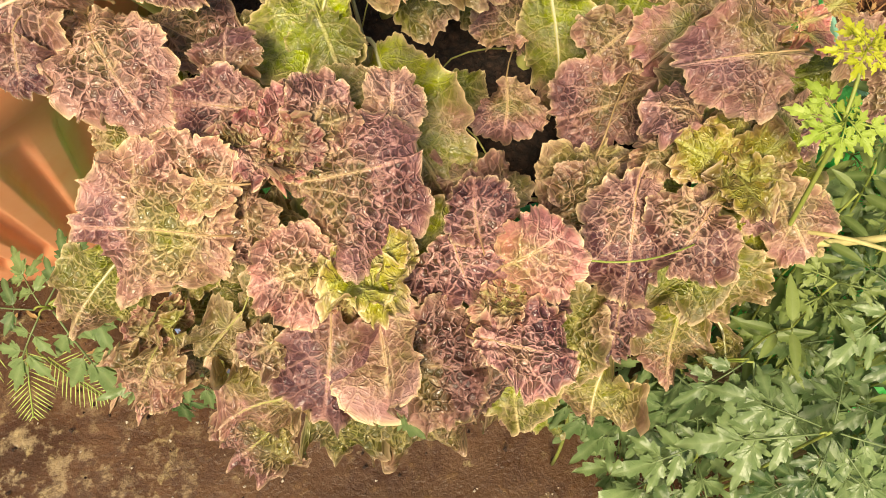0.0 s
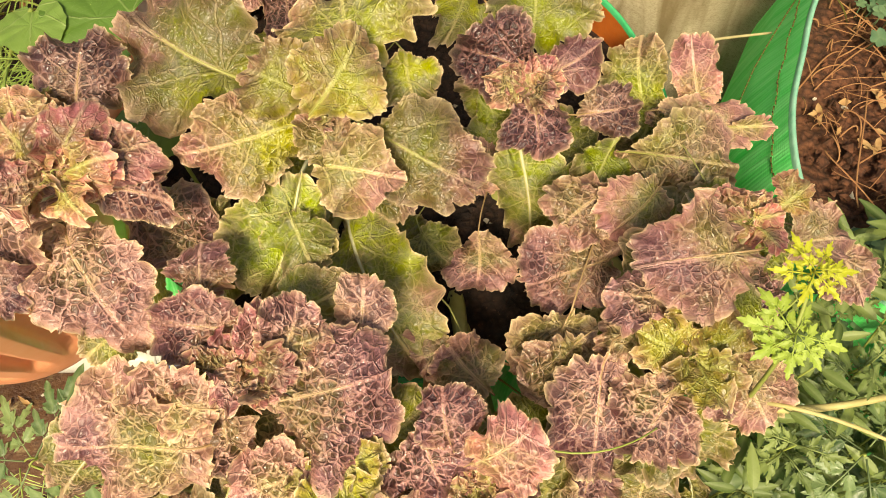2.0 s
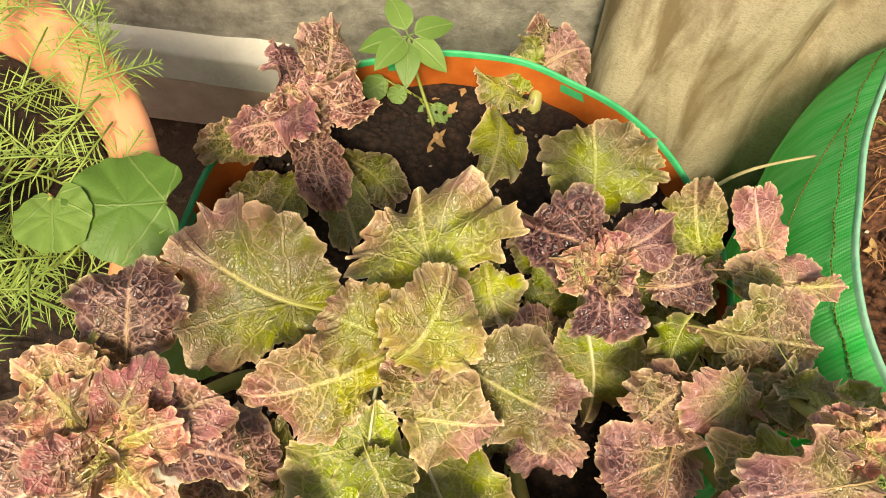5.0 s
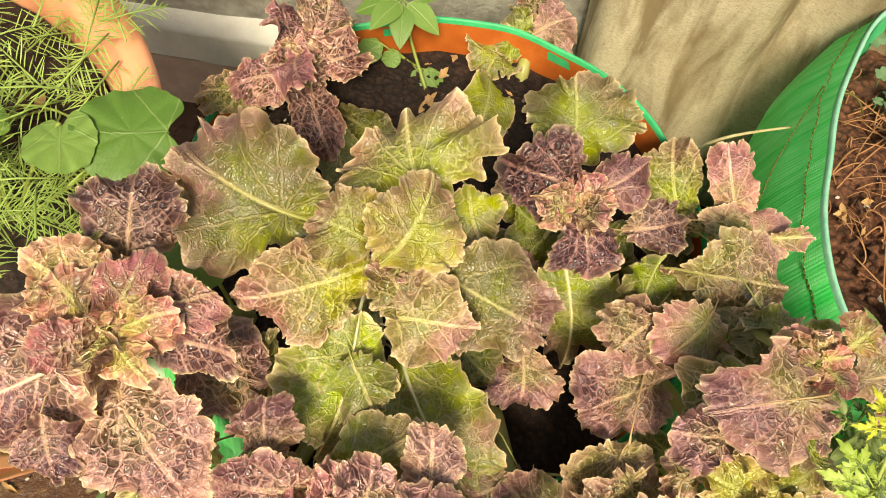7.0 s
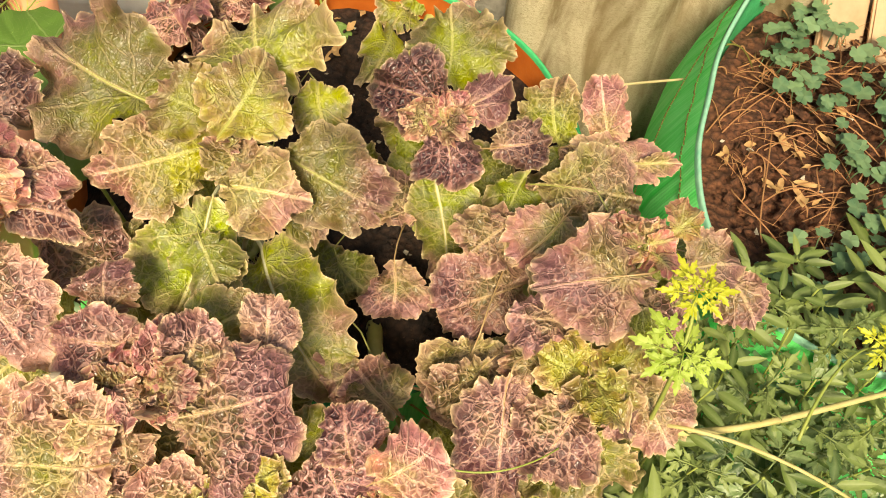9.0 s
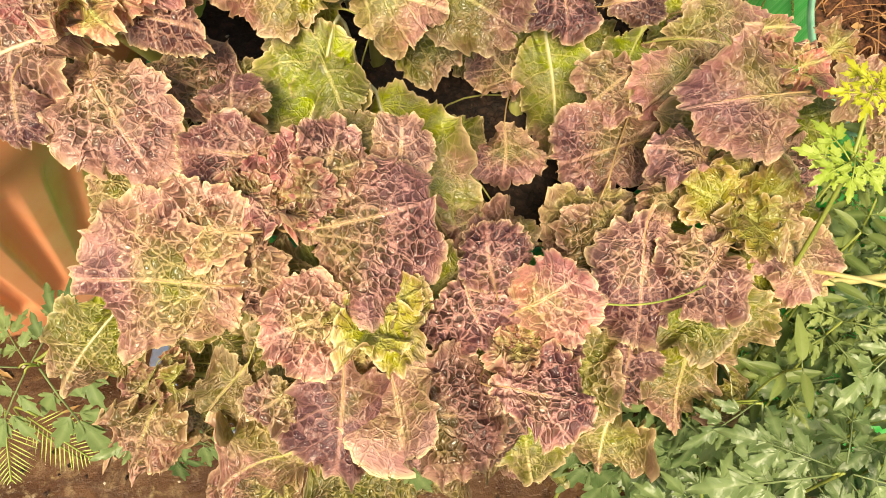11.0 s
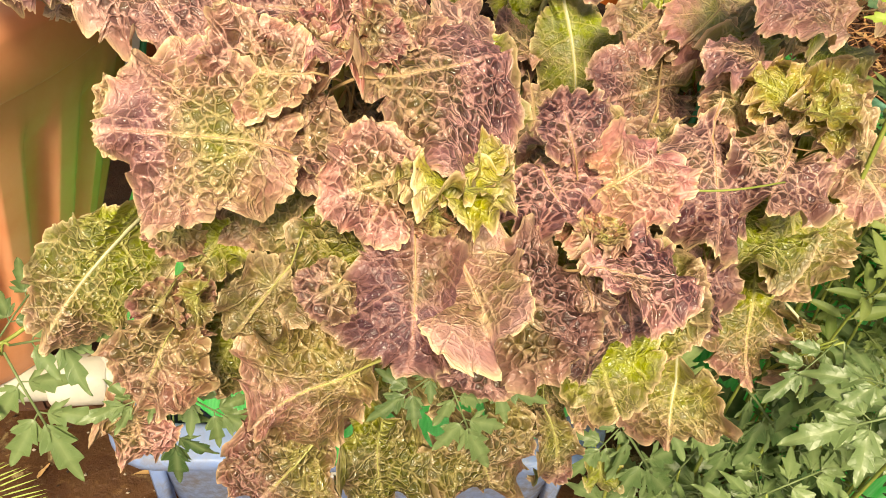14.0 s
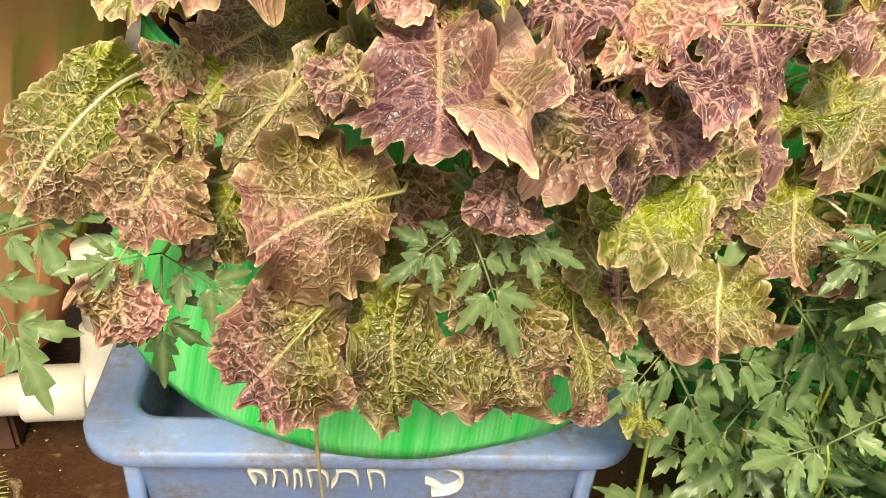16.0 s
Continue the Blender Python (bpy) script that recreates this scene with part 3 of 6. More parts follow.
    z -= 0.0014 * small * np.exp(-(x / 0.0022) ** 2) * (1.1 - v)
    centre = (base + tip) / 2
    world_pts = centre + xf[:, None] * xa + yf[:, None] * ya + z[:, None] * za
    faces = [(0, 1 + j, 1 + (j + 1) % spokes) for j in range(spokes)]
    for k in range(nring - 1):
        o = 1 + k * spokes
        for j in range(spokes):
            j2 = (j + 1) % spokes
            faces.append((o + j, o + spokes + j, o + spokes + j2, o + j2))
    w2 = wave(rng, 4, 40, 110)
    pale = rng.choice([0.10, 0.3, 0.5, 0.7, 0.95])
    red = red + rng.uniform(-0.06, 0.06) * (red < 0.85)
    tone = np.zeros((len(x), 4))
    tone[:, 0] = np.clip(red - 0.06 + 0.18 * (r - 0.55) + 0.42 * (v - 0.42) + 0.20 * w2(x, y), 0, 1)
    tone[:, 1] = r ** 34
    tone[:, 2] = 10.0 * space
    tone[:, 3] = 1
    shape = np.zeros((len(x), 4))
    shape[:, 0] = np.clip(pink * (0.25 + 0.75 * r) + 0.15 * pink * w2(y, x), 0, 1)
    zone = np.clip((r - 0.66 + 0.22 * w2(x + 0.3, y)) / 0.45, 0, 1) * (0.10 + 0.90 * min(1.0, max(0.0, (red - 0.34) / 0.26))) * (1.0 - 0.8 * np.clip((red - 0.78) / 0.12, 0, 1))
    shape[:, 1] = np.clip(zone * (0.45 + 0.55 * pale) + 0.22 * pale * pale * (0.4 < red < 0.78) * (0.5 + 0.5 * w2(y - 0.2, x)), 0, 1)
    shape[:, 2] = rng.uniform(0, 1) * min(1.0, max(0.0, red) * 2)
    shape[:, 3] = np.clip(crinkle, 0, 1)
    uv = np.stack([x + 0.3 * (seed % 17), y + 0.3 * (seed % 13)], axis=1)
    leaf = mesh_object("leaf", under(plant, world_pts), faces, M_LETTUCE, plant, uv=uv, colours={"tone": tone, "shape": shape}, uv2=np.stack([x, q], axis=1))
    # midrib, lying in the blade, and stalk
    low_side = [1 + k * spokes + spokes // 2 for k in range(nring - 1, -1, -2)]
    up_side = [1 + k * spokes for k in range(1, int(nring * 0.62), 2)]
    path = [world_pts[i] - za * 0.0002 for i in low_side] + [world_pts[0]] + [world_pts[i] - za * 0.0002 for i in up_side]
    thick = rib * min(0.0009, 0.009 * width + 0.0002)
    radii = list(thick * np.linspace(1, 0.0, len(path)) ** 0.9 + 0.0001)
    if crown is not None:
        c = np.array(crown, dtype=float)
        gap = np.linalg.norm(c - path[0])
        back = bezier([c, c + np.array([0, 0, 0.25 * gap]), path[0] - ya * 0.25 * gap - za * 0.1 * gap, path[0]], 8)[:-1]
        path = list(back) + path
        radii = list(np.linspace(thick * 1.7, thick, 7)) + radii
    vt, ft = tube(path, radii, 6, 0.75)
    mesh_object("midrib", under(plant, vt), ft, M_PALERIB if rib > 1.5 else M_RIBRED if red > 0.45 else M_RIB, leaf)
    return leaf


def lettuce(label, soil, heart, leaves, seed, group="lettuces in the green bag", heart_red=0.6, heart_pink=0.6, heart_n=10, heart_size=0.026, fill=0, fill_red=0.8, lean=27, **more):
    """A head on its leaning stalk. Leaves: base, tip, width, redness, cup, pink, rib, lean."""
    plant = thing("lettuce", label, "lettuce", group, soil)
    heart = np.array(heart, dtype=float)
    low = heart - np.array([0, -0.02, 0.055])
    vt, ft = tube(bezier([soil, np.array(soil) + (0, 0, 0.06), low, heart - (0, 0, 0.015)], 10), np.linspace(0.008, 0.0025, 10), 8)
    mesh_object("stalk", under(plant, vt), ft, M_RIB, plant, "pale green stalk")
    rng = np.random.RandomState(seed)
    for k, row in enumerate(leaves):
        bx, by, bz, tx, ty, tz, w, red, cup, pk, rib, tilt = (tuple(row) + (0.0, 1.0, lean)[len(row) - 9:])[:12]
        lettuce_leaf(plant, (bx, by, bz), (tx, ty, tz), w, red, cup, pk, rib=rib, crown=low + rng.normal(0, 0.004, 3), seed=seed * 50 + k, facing=(0.0, -math.sin(radians(tilt)), math.cos(radians(tilt))), **more)
    for k in range(fill):
        # older leaves low down, under the canopy
        a = 2.4 * k + rng.uniform(-0.5, 0.5)
        c = heart - np.array([0, -0.25, 1.0]) * rng.uniform(0.04, 0.10)
        d = np.array([math.cos(a), 0.85 * math.sin(a) - 0.1, rng.uniform(-0.5, 0.25)])
        b0 = c + d * 0.018
        ln = rng.uniform(0.045, 0.070)
        lettuce_leaf(plant, b0, b0 + d * ln, rng.uniform(0.045, 0.070), rng.choice([0.08, 0.16, 0.35, 0.80]) * fill_red, rng.uniform(-0.1, 0.1), 0.0, crown=c - (0, 0, 0.01), seed=seed * 50 + 15 + k, spokes=120, nring=16, facing=(0.3 * d[0], -0.45 + 0.3 * d[1], 0.9))
    for k in range(heart_n):
        a = 2.4 * k + rng.uniform(0, 1)
        rise = 0.05 + 0.50 * k / max(1, heart_n)
        d = np.array([math.cos(a), 0.9 * math.sin(a) - 0.25 * rise, rise])
        s = heart_size * rng.uniform(0.75, 1.15)
        b0 = heart + 0.10 * s * d - (0, 0, 0.006)
        lettuce_leaf(plant, b0, b0 + unit(d) * s, s * rng.uniform(0.8, 1.15), heart_red + rng.uniform(-0.15, 0.15), 0.04, heart_pink * rng.uniform(0.4, 1.0), crown=heart - (0, 0, 0.02),
                     seed=seed * 50 + 30 + k, ruffle=1.15, spokes=120, nring=14, facing=(0.0, -0.5, 0.85))
    return plant

# ---- the yard: floor, wall ----
def grid_plane(x0, x1, y0, y1, nx, ny, height):
    xs, ys = np.linspace(x0, x1, nx), np.linspace(y0, y1, ny)
    verts = [(x, y, height(x, y)) for y in ys for x in xs]
    faces = [(j * nx + i, j * nx + i + 1, (j + 1) * nx + i + 1, (j + 1) * nx + i) for j in range(ny - 1) for i in range(nx - 1)]
    return verts, faces


fv, ff = grid_plane(-40, 40, -40, 40, 9, 9, lambda x, y: 0.0)
tagged(mesh_object("floor", fv, ff, M_FLOOR, smooth=False), "wet reddish-brown cement floor with dirt stains", "floor", kind="structure")

WALL_YAW = -11.0
W0 = np.array([-0.485, 1.02])
WD = np.array([math.cos(radians(WALL_YAW)), math.sin(radians(WALL_YAW))])
WN = np.array([-WD[1], WD[0]])


def wall_place(s, d):
    """A place s along the wall from its reference, d behind its face."""
    return W0 + WD * s + WN * d


def rough_wall(name, s0, s1, z0, z1, depth, d0, mat, amp, label, seed):
    rng = np.random.RandomState(seed)
    f1, f2 = wave(rng, 5, 6, 20), wave(rng, 5, 40, 110)
    ns, nz = 90, max(6, int((z1 - z0) * 60))
    verts, faces = [], []
    for k in range(nz + 1):
        z = z0 + (z1 - z0) * k / nz
        for i in range(ns + 1):
            s = s0 + (s1 - s0) * i / ns
            p = wall_place(s, d0 + amp * (f1(s, z) + 0.5 * f2(s, z)))
            verts.append((p[0], p[1], z))
    n1 = ns + 1
    for k in range(nz):
        for i in range(ns):
            faces.append((k * n1 + i, k * n1 + i + 1, (k + 1) * n1 + i + 1, (k + 1) * n1 + i))
    b = len(verts)
    for s, z in ((s0, z0), (s1, z0), (s1, z1), (s0, z1)):
        p = wall_place(s, d0 + depth)
        verts.append((p[0], p[1], z))
    top = [nz * n1 + i for i in range(n1)]
    faces.append(tuple(top) + (b + 2, b + 3))
    faces.append((b, b + 3, b + 2, b + 1))
    faces.append(tuple(k * n1 for k in range(nz, -1, -1)) + (b, b + 3))
    faces.append(tuple(k * n1 + ns for k in range(nz + 1)) + (b + 2, b + 1))
    return tagged(mesh_object(name, verts, faces, mat), label, "wall", kind="structure")


rough_wall("wall_north", -2.2, 2.6, 0.0, 0.78, 0.15, 0.035, M_WALL, 0.004, "rough grey weathered concrete parapet wall", 3)
rough_wall("ledge", -2.2, 0.30, 0.122, 0.188, 0.18, 0.0, M_WHITE, 0.004, "chipped whitewashed ledge at the foot of the wall", 4)
for k in range(7):
    s0 = -2.5 + 0.4 * k
    p = wall_place(s0 + 0.198, 0.02)
    v, f = box(p[0], p[1], 0.06, 0.394, 0.03, 0.118, WALL_YAW, 0.004)
    ob = mesh_object("skirting_tile", v, f, M_SKIRT, smooth=False)
    tagged(ob, "dusty terracotta skirting tile along the wall", "tile", "skirting tiles", "structure")

# ---- bags ----
def bag_loops(cx, cy, prof, n, radius, rng, crease=0.003, sag=(0.0, 0.0)):
    """Loops of a soft bag: prof gives height and a factor on the plan's radius."""
    f = wave(rng, 5, 2, 7)
    loops = []
    for z, k in prof:
        t = min(1.0, max(0.0, (0.47 - z) / 0.25))
        lp = []
        for j in range(n):
            a = 2 * math.pi * j / n
            r = radius(a) * k + crease * f(a * 3, z * 30) * (1 if k > 0.3 else 0)
            lp.append((cx + sag[0] * t + r * math.cos(a), cy + sag[1] * t + r * math.sin(a), z))
        loops.append(lp)
    return loops


def bag(label, cx, cy, outer, inner, radius, seed, hem=M_GREENHEM, hem_w=0.0038, n=128, sag=(0.0, 0.0), lining=M_LINING, lining_label="orange inner lining"):
    rng = np.random.RandomState(seed)
    th = thing("grow_bag", label, "grow bag", "", (cx, cy, outer[0][0]))
    lo = bag_loops(cx, cy, outer, n, radius, rng, sag=sag)
    v, f = rings(lo, False)
    f.append(tuple(range(n))[::-1])
    uv = [(j / n * 1.5, p[0]) for p in outer for j in range(n)]
    mesh_object("outer_wall", under(th, v), f, M_BAG, th, uv=uv, uv_name="cloth")
    rng = np.random.RandomState(seed)
    li = bag_loops(cx, cy, inner, n, radius, rng)
    v, f = rings(li, False)
    mesh_object("lining", under(th, v), [q[::-1] for q in f], lining, th, lining_label)
    # hem round the rim
    a, b = np.array(lo[-1]), np.array(li[0])
    mid = (a + b) / 2
    prof = [(-0.5, -0.016), (-0.62, -0.004), (-0.5, 0.004), (0.0, 0.0065), (0.5, 0.004), (0.62, -0.004), (0.5, -0.014)]
    loops = []
    for s, dz in prof:
        lp = []
        for j in range(n):
            out = unit(mid[j] - np.array([cx, cy, mid[j][2]]))
            lp.append(mid[j] + out * (-s) * hem_w + np.array([0, 0, dz]))
        loops.append(lp)
    v, f = rings(loops, False)
    uv = [(j / n * 1.5, k * 0.01) for k in range(len(prof)) for j in range(n)]
    mesh_object("hem", under(th, v), f, hem, th, "folded hem", uv=uv, uv_name="cloth")
    return th


def soil_disc(label, cx, cy, radius, k, z, mat, seed, amp=0.012):
    rng = np.random.RandomState(seed)
    f1, f2, f3 = wave(rng, 5, 15, 40), wave(rng, 6, 70, 160), wave(rng, 6, 200, 420)
    n, m = 120, 46
    verts, faces = [(cx, cy, z)], []
    for i in range(1, m + 1):
        for j in range(n):
            a = 2 * math.pi * j / n
            r = radius(a) * k * i / m
            x, y = cx + r * math.cos(a), cy + r * math.sin(a)
            verts.append((x, y, z + amp * f1(x, y) + 0.5 * amp * f2(x, y) + 0.25 * amp * f3(x, y)))
    faces += [(0, 1 + j, 1 + (j + 1) % n) for j in range(n)]
    for i in range(m - 1):
        o = 1 + i * n
        for j in range(n):
            faces.append((o + j, o + n + j, o + n + (j + 1) % n, o + (j + 1) % n))
    ob = mesh_object("soil", verts, faces, mat)
    return tagged(ob, label, "soil", kind="stuff")


def crumbs(label, cx, cy, rmax, z, mat, count, seed, lo=0.0015, hi=0.005):
    rng = np.random.RandomState(seed)
    verts, faces = [], []
    for _ in range(count):
        a, r = rng.uniform(0, 6.28), rmax * math.sqrt(rng.uniform())
        s = rng.uniform(lo, hi)
        c = np.array([cx + r * math.cos(a), cy + r * math.sin(a), z + rng.uniform(-0.003, 0.008)])
        d = rng.normal(0, 1, (6, 3)) * 0.25 + np.array([[1, 0, 0], [-1, 0, 0], [0, 1, 0], [0, -1, 0], [0, 0, 0.8], [0, 0, -0.8]])
        o = len(verts)
        verts += [tuple(c + s * q) for q in d]
        faces += [tuple(o + i for i in t) for t in ((0, 2, 4), (2, 1, 4), (1, 3, 4), (3, 0, 4), (2, 0, 5), (1, 2, 5), (3, 1, 5), (0, 3, 5))]
    ob = mesh_object("soil_crumbs", verts, faces, mat, smooth=False)
    return tagged(ob, label, "soil", kind="stuff")


MAIN = (-0.01, 0.52)
round_plan = lambda a: 0.232
bag("round green woven grow bag with orange lining in a crate", *MAIN,
    [(0.03, 0.62), (0.06, 0.70), (0.14, 0.72), (0.188, 0.76), (0.196, 1.02), (0.201, 1.14), (0.222, 1.175), (0.26, 1.15), (0.30, 1.10), (0.36, 1.04), (0.43, 1.01), (0.470, 1.0)],
    [(0.470, 0.978), (0.45, 0.972), (0.42, 0.968), (0.36, 0.965)], round_plan, 5, sag=(-0.02, 0.01))
soil_disc("dark crumbly potting soil in the grow bag", *MAIN, round_plan, 0.966, 0.434, M_SOIL, 7)


def side_plan(a):
    """Rim of the second bag: a squarish oval, turned a little."""
    t = a - radians(-22)
    c, s = abs(math.cos(t)) / 0.255, abs(math.sin(t)) / 0.275
    d = (a - radians(-100) + math.pi) % (2 * math.pi) - math.pi
    return (c ** 2.7 + s ** 2.7) ** (-1 / 2.7) * (1 - 0.18 * math.exp(-(d / 0.75) ** 2))


SIDE = (0.578, 0.49)
bag("green woven grow bag with stitched pale hem and red soil", *SIDE,
    [(0.002, 0.92), (0.03, 1.02), (0.15, 1.06), (0.28, 1.12), (0.36, 1.13), (0.43, 1.085), (0.47, 1.03), (0.492, 1.0)],
    [(0.492, 0.978), (0.47, 0.975), (0.44, 0.97), (0.40, 0.968)], side_plan, 6, hem=M_HEM, hem_w=0.004, lining=M_GREENHEM, lining_label="dark green inner side")
soil_disc("reddish-brown crumbly soil with dry litter in the grow bag", *SIDE, side_plan, 0.966, 0.438, M_REDSOIL, 8)


# ---- crate ----
def rounded_rect(hx, hy, r, z, per=7):
    pts = []
    for sx, sy, a0 in ((1, 1, 0), (-1, 1, 90), (-1, -1, 180), (1, -1, 270)):
        for k in range(per):
            a = radians(a0 + 90 * k / (per - 1))
            pts.append((sx * (hx - r) + r * math.cos(a), sy * (hy - r) + r * math.sin(a), z))
    return pts


CRATE_YAW = -4.9
crate = thing("crate", "scuffed blue plastic crate with white painted lettering on its front", "crate", "", (-0.057, 0.487, 0.0))
crate.rotation_euler = (0, 0, radians(CRATE_YAW))
HX, HY = 0.226, 0.208
loops = [rounded_rect(HX - 0.045, HY - 0.045, 0.03, 0.004), rounded_rect(HX - 0.036, HY - 0.036, 0.03, 0.02), rounded_rect(HX - 0.026, HY - 0.026, 0.03, 0.155),
         rounded_rect(HX - 0.020, HY - 0.020, 0.034, 0.170), rounded_rect(HX - 0.003, HY - 0.003, 0.045, 0.172), rounded_rect(HX, HY, 0.046, 0.176),
         rounded_rect(HX, HY, 0.046, 0.186), rounded_rect(HX - 0.004, HY - 0.004, 0.043, 0.190), rounded_rect(HX - 0.028, HY - 0.028, 0.030, 0.190),
         rounded_rect(HX - 0.032, HY - 0.032, 0.028, 0.194), rounded_rect(HX - 0.037, HY - 0.037, 0.026, 0.193), rounded_rect(HX - 0.040, HY - 0.040, 0.025, 0.186),
         rounded_rect(HX - 0.042, HY - 0.042, 0.025, 0.10), rounded_rect(HX - 0.048, HY - 0.048, 0.025, 0.016)]
v, f = rings(loops)
mesh_object("body", v, f, M_CRATE, crate)
for sx in (-1, 1):
    v, f = box(sx * (HX - 0.034), -(HY - 0.036), 0.085, 0.014, 0.016, 0.15, 45 * sx, 0.004)
    mesh_object("corner_rib", v, f, M_CRATE, crate)
v, f = box(0, -(HY - 0.024), 0.035, 2 * HX - 0.09, 0.006, 0.008, 0, 0.002)
mesh_object("lower_band", v, f, M_CRATE, crate)

# ---- lettuces: each row is base, tip, width, redness, cup, pinkness, rib, lean ----
lettuce("red leaf lettuce with frilled blistered leaves, leaning over the bag's rim", (-0.090, 0.400, 0.410), (-0.095, 0.255, 0.628), [
    (-0.108, 0.229, 0.622, -0.157, 0.237, 0.626, 0.045, 0.70, 0.00, 0.35, 1.0, 27),
    (-0.120, 0.211, 0.600, -0.198, 0.218, 0.604, 0.081, 0.62, -0.10, 0.10, 1.0, 27),
    (-0.096, 0.274, 0.630, -0.148, 0.279, 0.632, 0.040, 0.74, 0.00, 0.25, 1.0, 27),
    (-0.122, 0.293, 0.628, -0.124, 0.321, 0.642, 0.038, 0.60, 0.00, 0.20, 1.0, 27),
    (-0.111, 0.246, 0.604, -0.111, 0.210, 0.579, 0.039, 0.64, 0.00, 0.20, 1.0, 35),
    (-0.083, 0.233, 0.618, -0.013, 0.246, 0.625, 0.080, 0.66, -0.08, 0.12, 1.0, 27),
    (-0.073, 0.253, 0.628, -0.060, 0.285, 0.644, 0.040, 0.70, 0.00, 0.12, 1.0, 27),
], 1, heart_pink=1.0, heart_red=0.5, heart_n=9, heart_size=0.030, fill=6)
lettuce("red leaf lettuce with a yellowish frilled heart", (-0.040, 0.380, 0.410), (-0.043, 0.202, 0.594), [
    (-0.056, 0.200, 0.590, -0.104, 0.191, 0.585, 0.050, 0.66, 0.00, 0.35, 1.0, 27),
    (-0.044, 0.209, 0.597, -0.029, 0.190, 0.587, 0.031, 0.12, 0.10, 0.20, 1.0, 27),
    (-0.033, 0.160, 0.540, 0.023, 0.157, 0.537, 0.068, 0.66, -0.10, 0.18, 1.0, 38),
    (-0.092, 0.169, 0.555, -0.115, 0.159, 0.546, 0.029, 0.60, 0.00, 0.20, 1.0, 40),
    (-0.051, 0.196, 0.575, -0.052, 0.176, 0.565, 0.019, 0.30, 0.10, 0.75, 1.0, 27),
    (-0.061, 0.181, 0.572, -0.067, 0.128, 0.535, 0.069, 0.80, -0.06, 0.06, 1.0, 35),
    (-0.028, 0.162, 0.509, -0.034, 0.146, 0.486, 0.036, 0.62, 0.00, 0.04, 1.0, 55),
], 2, heart_red=0.06, heart_pink=0.30, heart_n=8, heart_size=0.030, fill=6)
lettuce("dark red leaf lettuce with a pink frilled heart", (0.030, 0.380, 0.410), (0.039, 0.197, 0.555), [
    (0.004, 0.225, 0.578, 0.017, 0.191, 0.561, 0.059, 0.84, -0.10, 0.08, 1.0, 27),
    (0.021, 0.214, 0.585, 0.016, 0.246, 0.601, 0.038, 0.88, 0.00, 0.05, 1.0, 27),
    (0.036, 0.206, 0.572, 0.072, 0.223, 0.581, 0.054, 0.60, 0.00, 0.38, 1.0, 27),
    (0.022, 0.169, 0.556, 0.073, 0.160, 0.549, 0.053, 0.80, -0.10, 0.15, 1.0, 38),
    (0.030, 0.171, 0.540, 0.023, 0.137, 0.506, 0.027, 0.86, 0.00, 0.00, 1.0, 45),
    (0.050, 0.175, 0.531, 0.053, 0.158, 0.510, 0.040, 0.86, 0.00, 0.00, 1.0, 50),
    (0.058, 0.199, 0.530, 0.075, 0.207, 0.534, 0.028, 0.82, 0.00, 0.10, 1.0, 27),
], 3, heart_pink=0.9, heart_red=0.4, heart_n=9, heart_size=0.020, fill=7)
lettuce("red leaf lettuce with a lime and pink frilled heart", (0.150, 0.420, 0.410), (0.177, 0.271, 0.580), [
    (0.121, 0.273, 0.566, 0.113, 0.207, 0.532, 0.060, 0.92, -0.10, 0.02, 1.0, 27),
    (0.167, 0.253, 0.562, 0.138, 0.219, 0.545, 0.066, 0.80, -0.05, 0.10, 1.0, 27),
    (0.181, 0.252, 0.565, 0.206, 0.243, 0.560, 0.029, 0.86, 0.00, 0.05, 1.0, 27),
    (0.214, 0.279, 0.545, 0.236, 0.237, 0.524, 0.045, 0.62, 0.00, 0.15, 1.0, 27),
    (0.109, 0.293, 0.540, 0.078, 0.262, 0.524, 0.045, 0.48, 0.00, 0.05, 1.0, 27),
    (0.147, 0.281, 0.565, 0.127, 0.297, 0.573, 0.039, 0.50, 0.00, 0.10, 1.0, 27),
    (0.124, 0.222, 0.500, 0.111, 0.202, 0.490, 0.045, 0.85, 0.00, 0.00, 1.0, 27),
], 4, heart_red=0.06, heart_pink=0.45, heart_n=9, heart_size=0.031, fill=6, fill_red=0.6, flat=0.85)
lettuce("green and bronze leaf lettuce with speckled leaves", (-0.050, 0.530, 0.410), (-0.051, 0.390, 0.680), [
    (-0.098, 0.419, 0.664, -0.170, 0.457, 0.678, 0.087, 0.30, -0.06, 0.02, 1.4, 20),
    (-0.032, 0.431, 0.675, -0.043, 0.478, 0.687, 0.089, 0.24, 0.00, 0.12, 1.2, 15),
    (-0.062, 0.400, 0.684, -0.091, 0.412, 0.690, 0.047, 0.08, 0.05, 0.25, 1.0, 27),
    (-0.051, 0.383, 0.688, -0.025, 0.418, 0.706, 0.051, 0.06, 0.00, 0.30, 1.0, 27),
    (-0.065, 0.392, 0.662, -0.132, 0.376, 0.654, 0.054, 0.30, -0.12, 0.12, 1.0, 27),
    (-0.055, 0.361, 0.668, -0.007, 0.353, 0.665, 0.047, 0.44, -0.15, 0.12, 1.2, 25),
    (-0.025, 0.390, 0.660, 0.040, 0.356, 0.644, 0.054, 0.34, -0.10, 0.10, 1.2, 25),
    (-0.040, 0.363, 0.664, -0.053, 0.389, 0.677, 0.030, 0.30, 0.45, 0.10, 1.0, 27),
], 5, heart_red=0.5, heart_pink=1.0, heart_n=4, heart_size=0.012, fill=2, fill_red=0.3, flat=0.45)
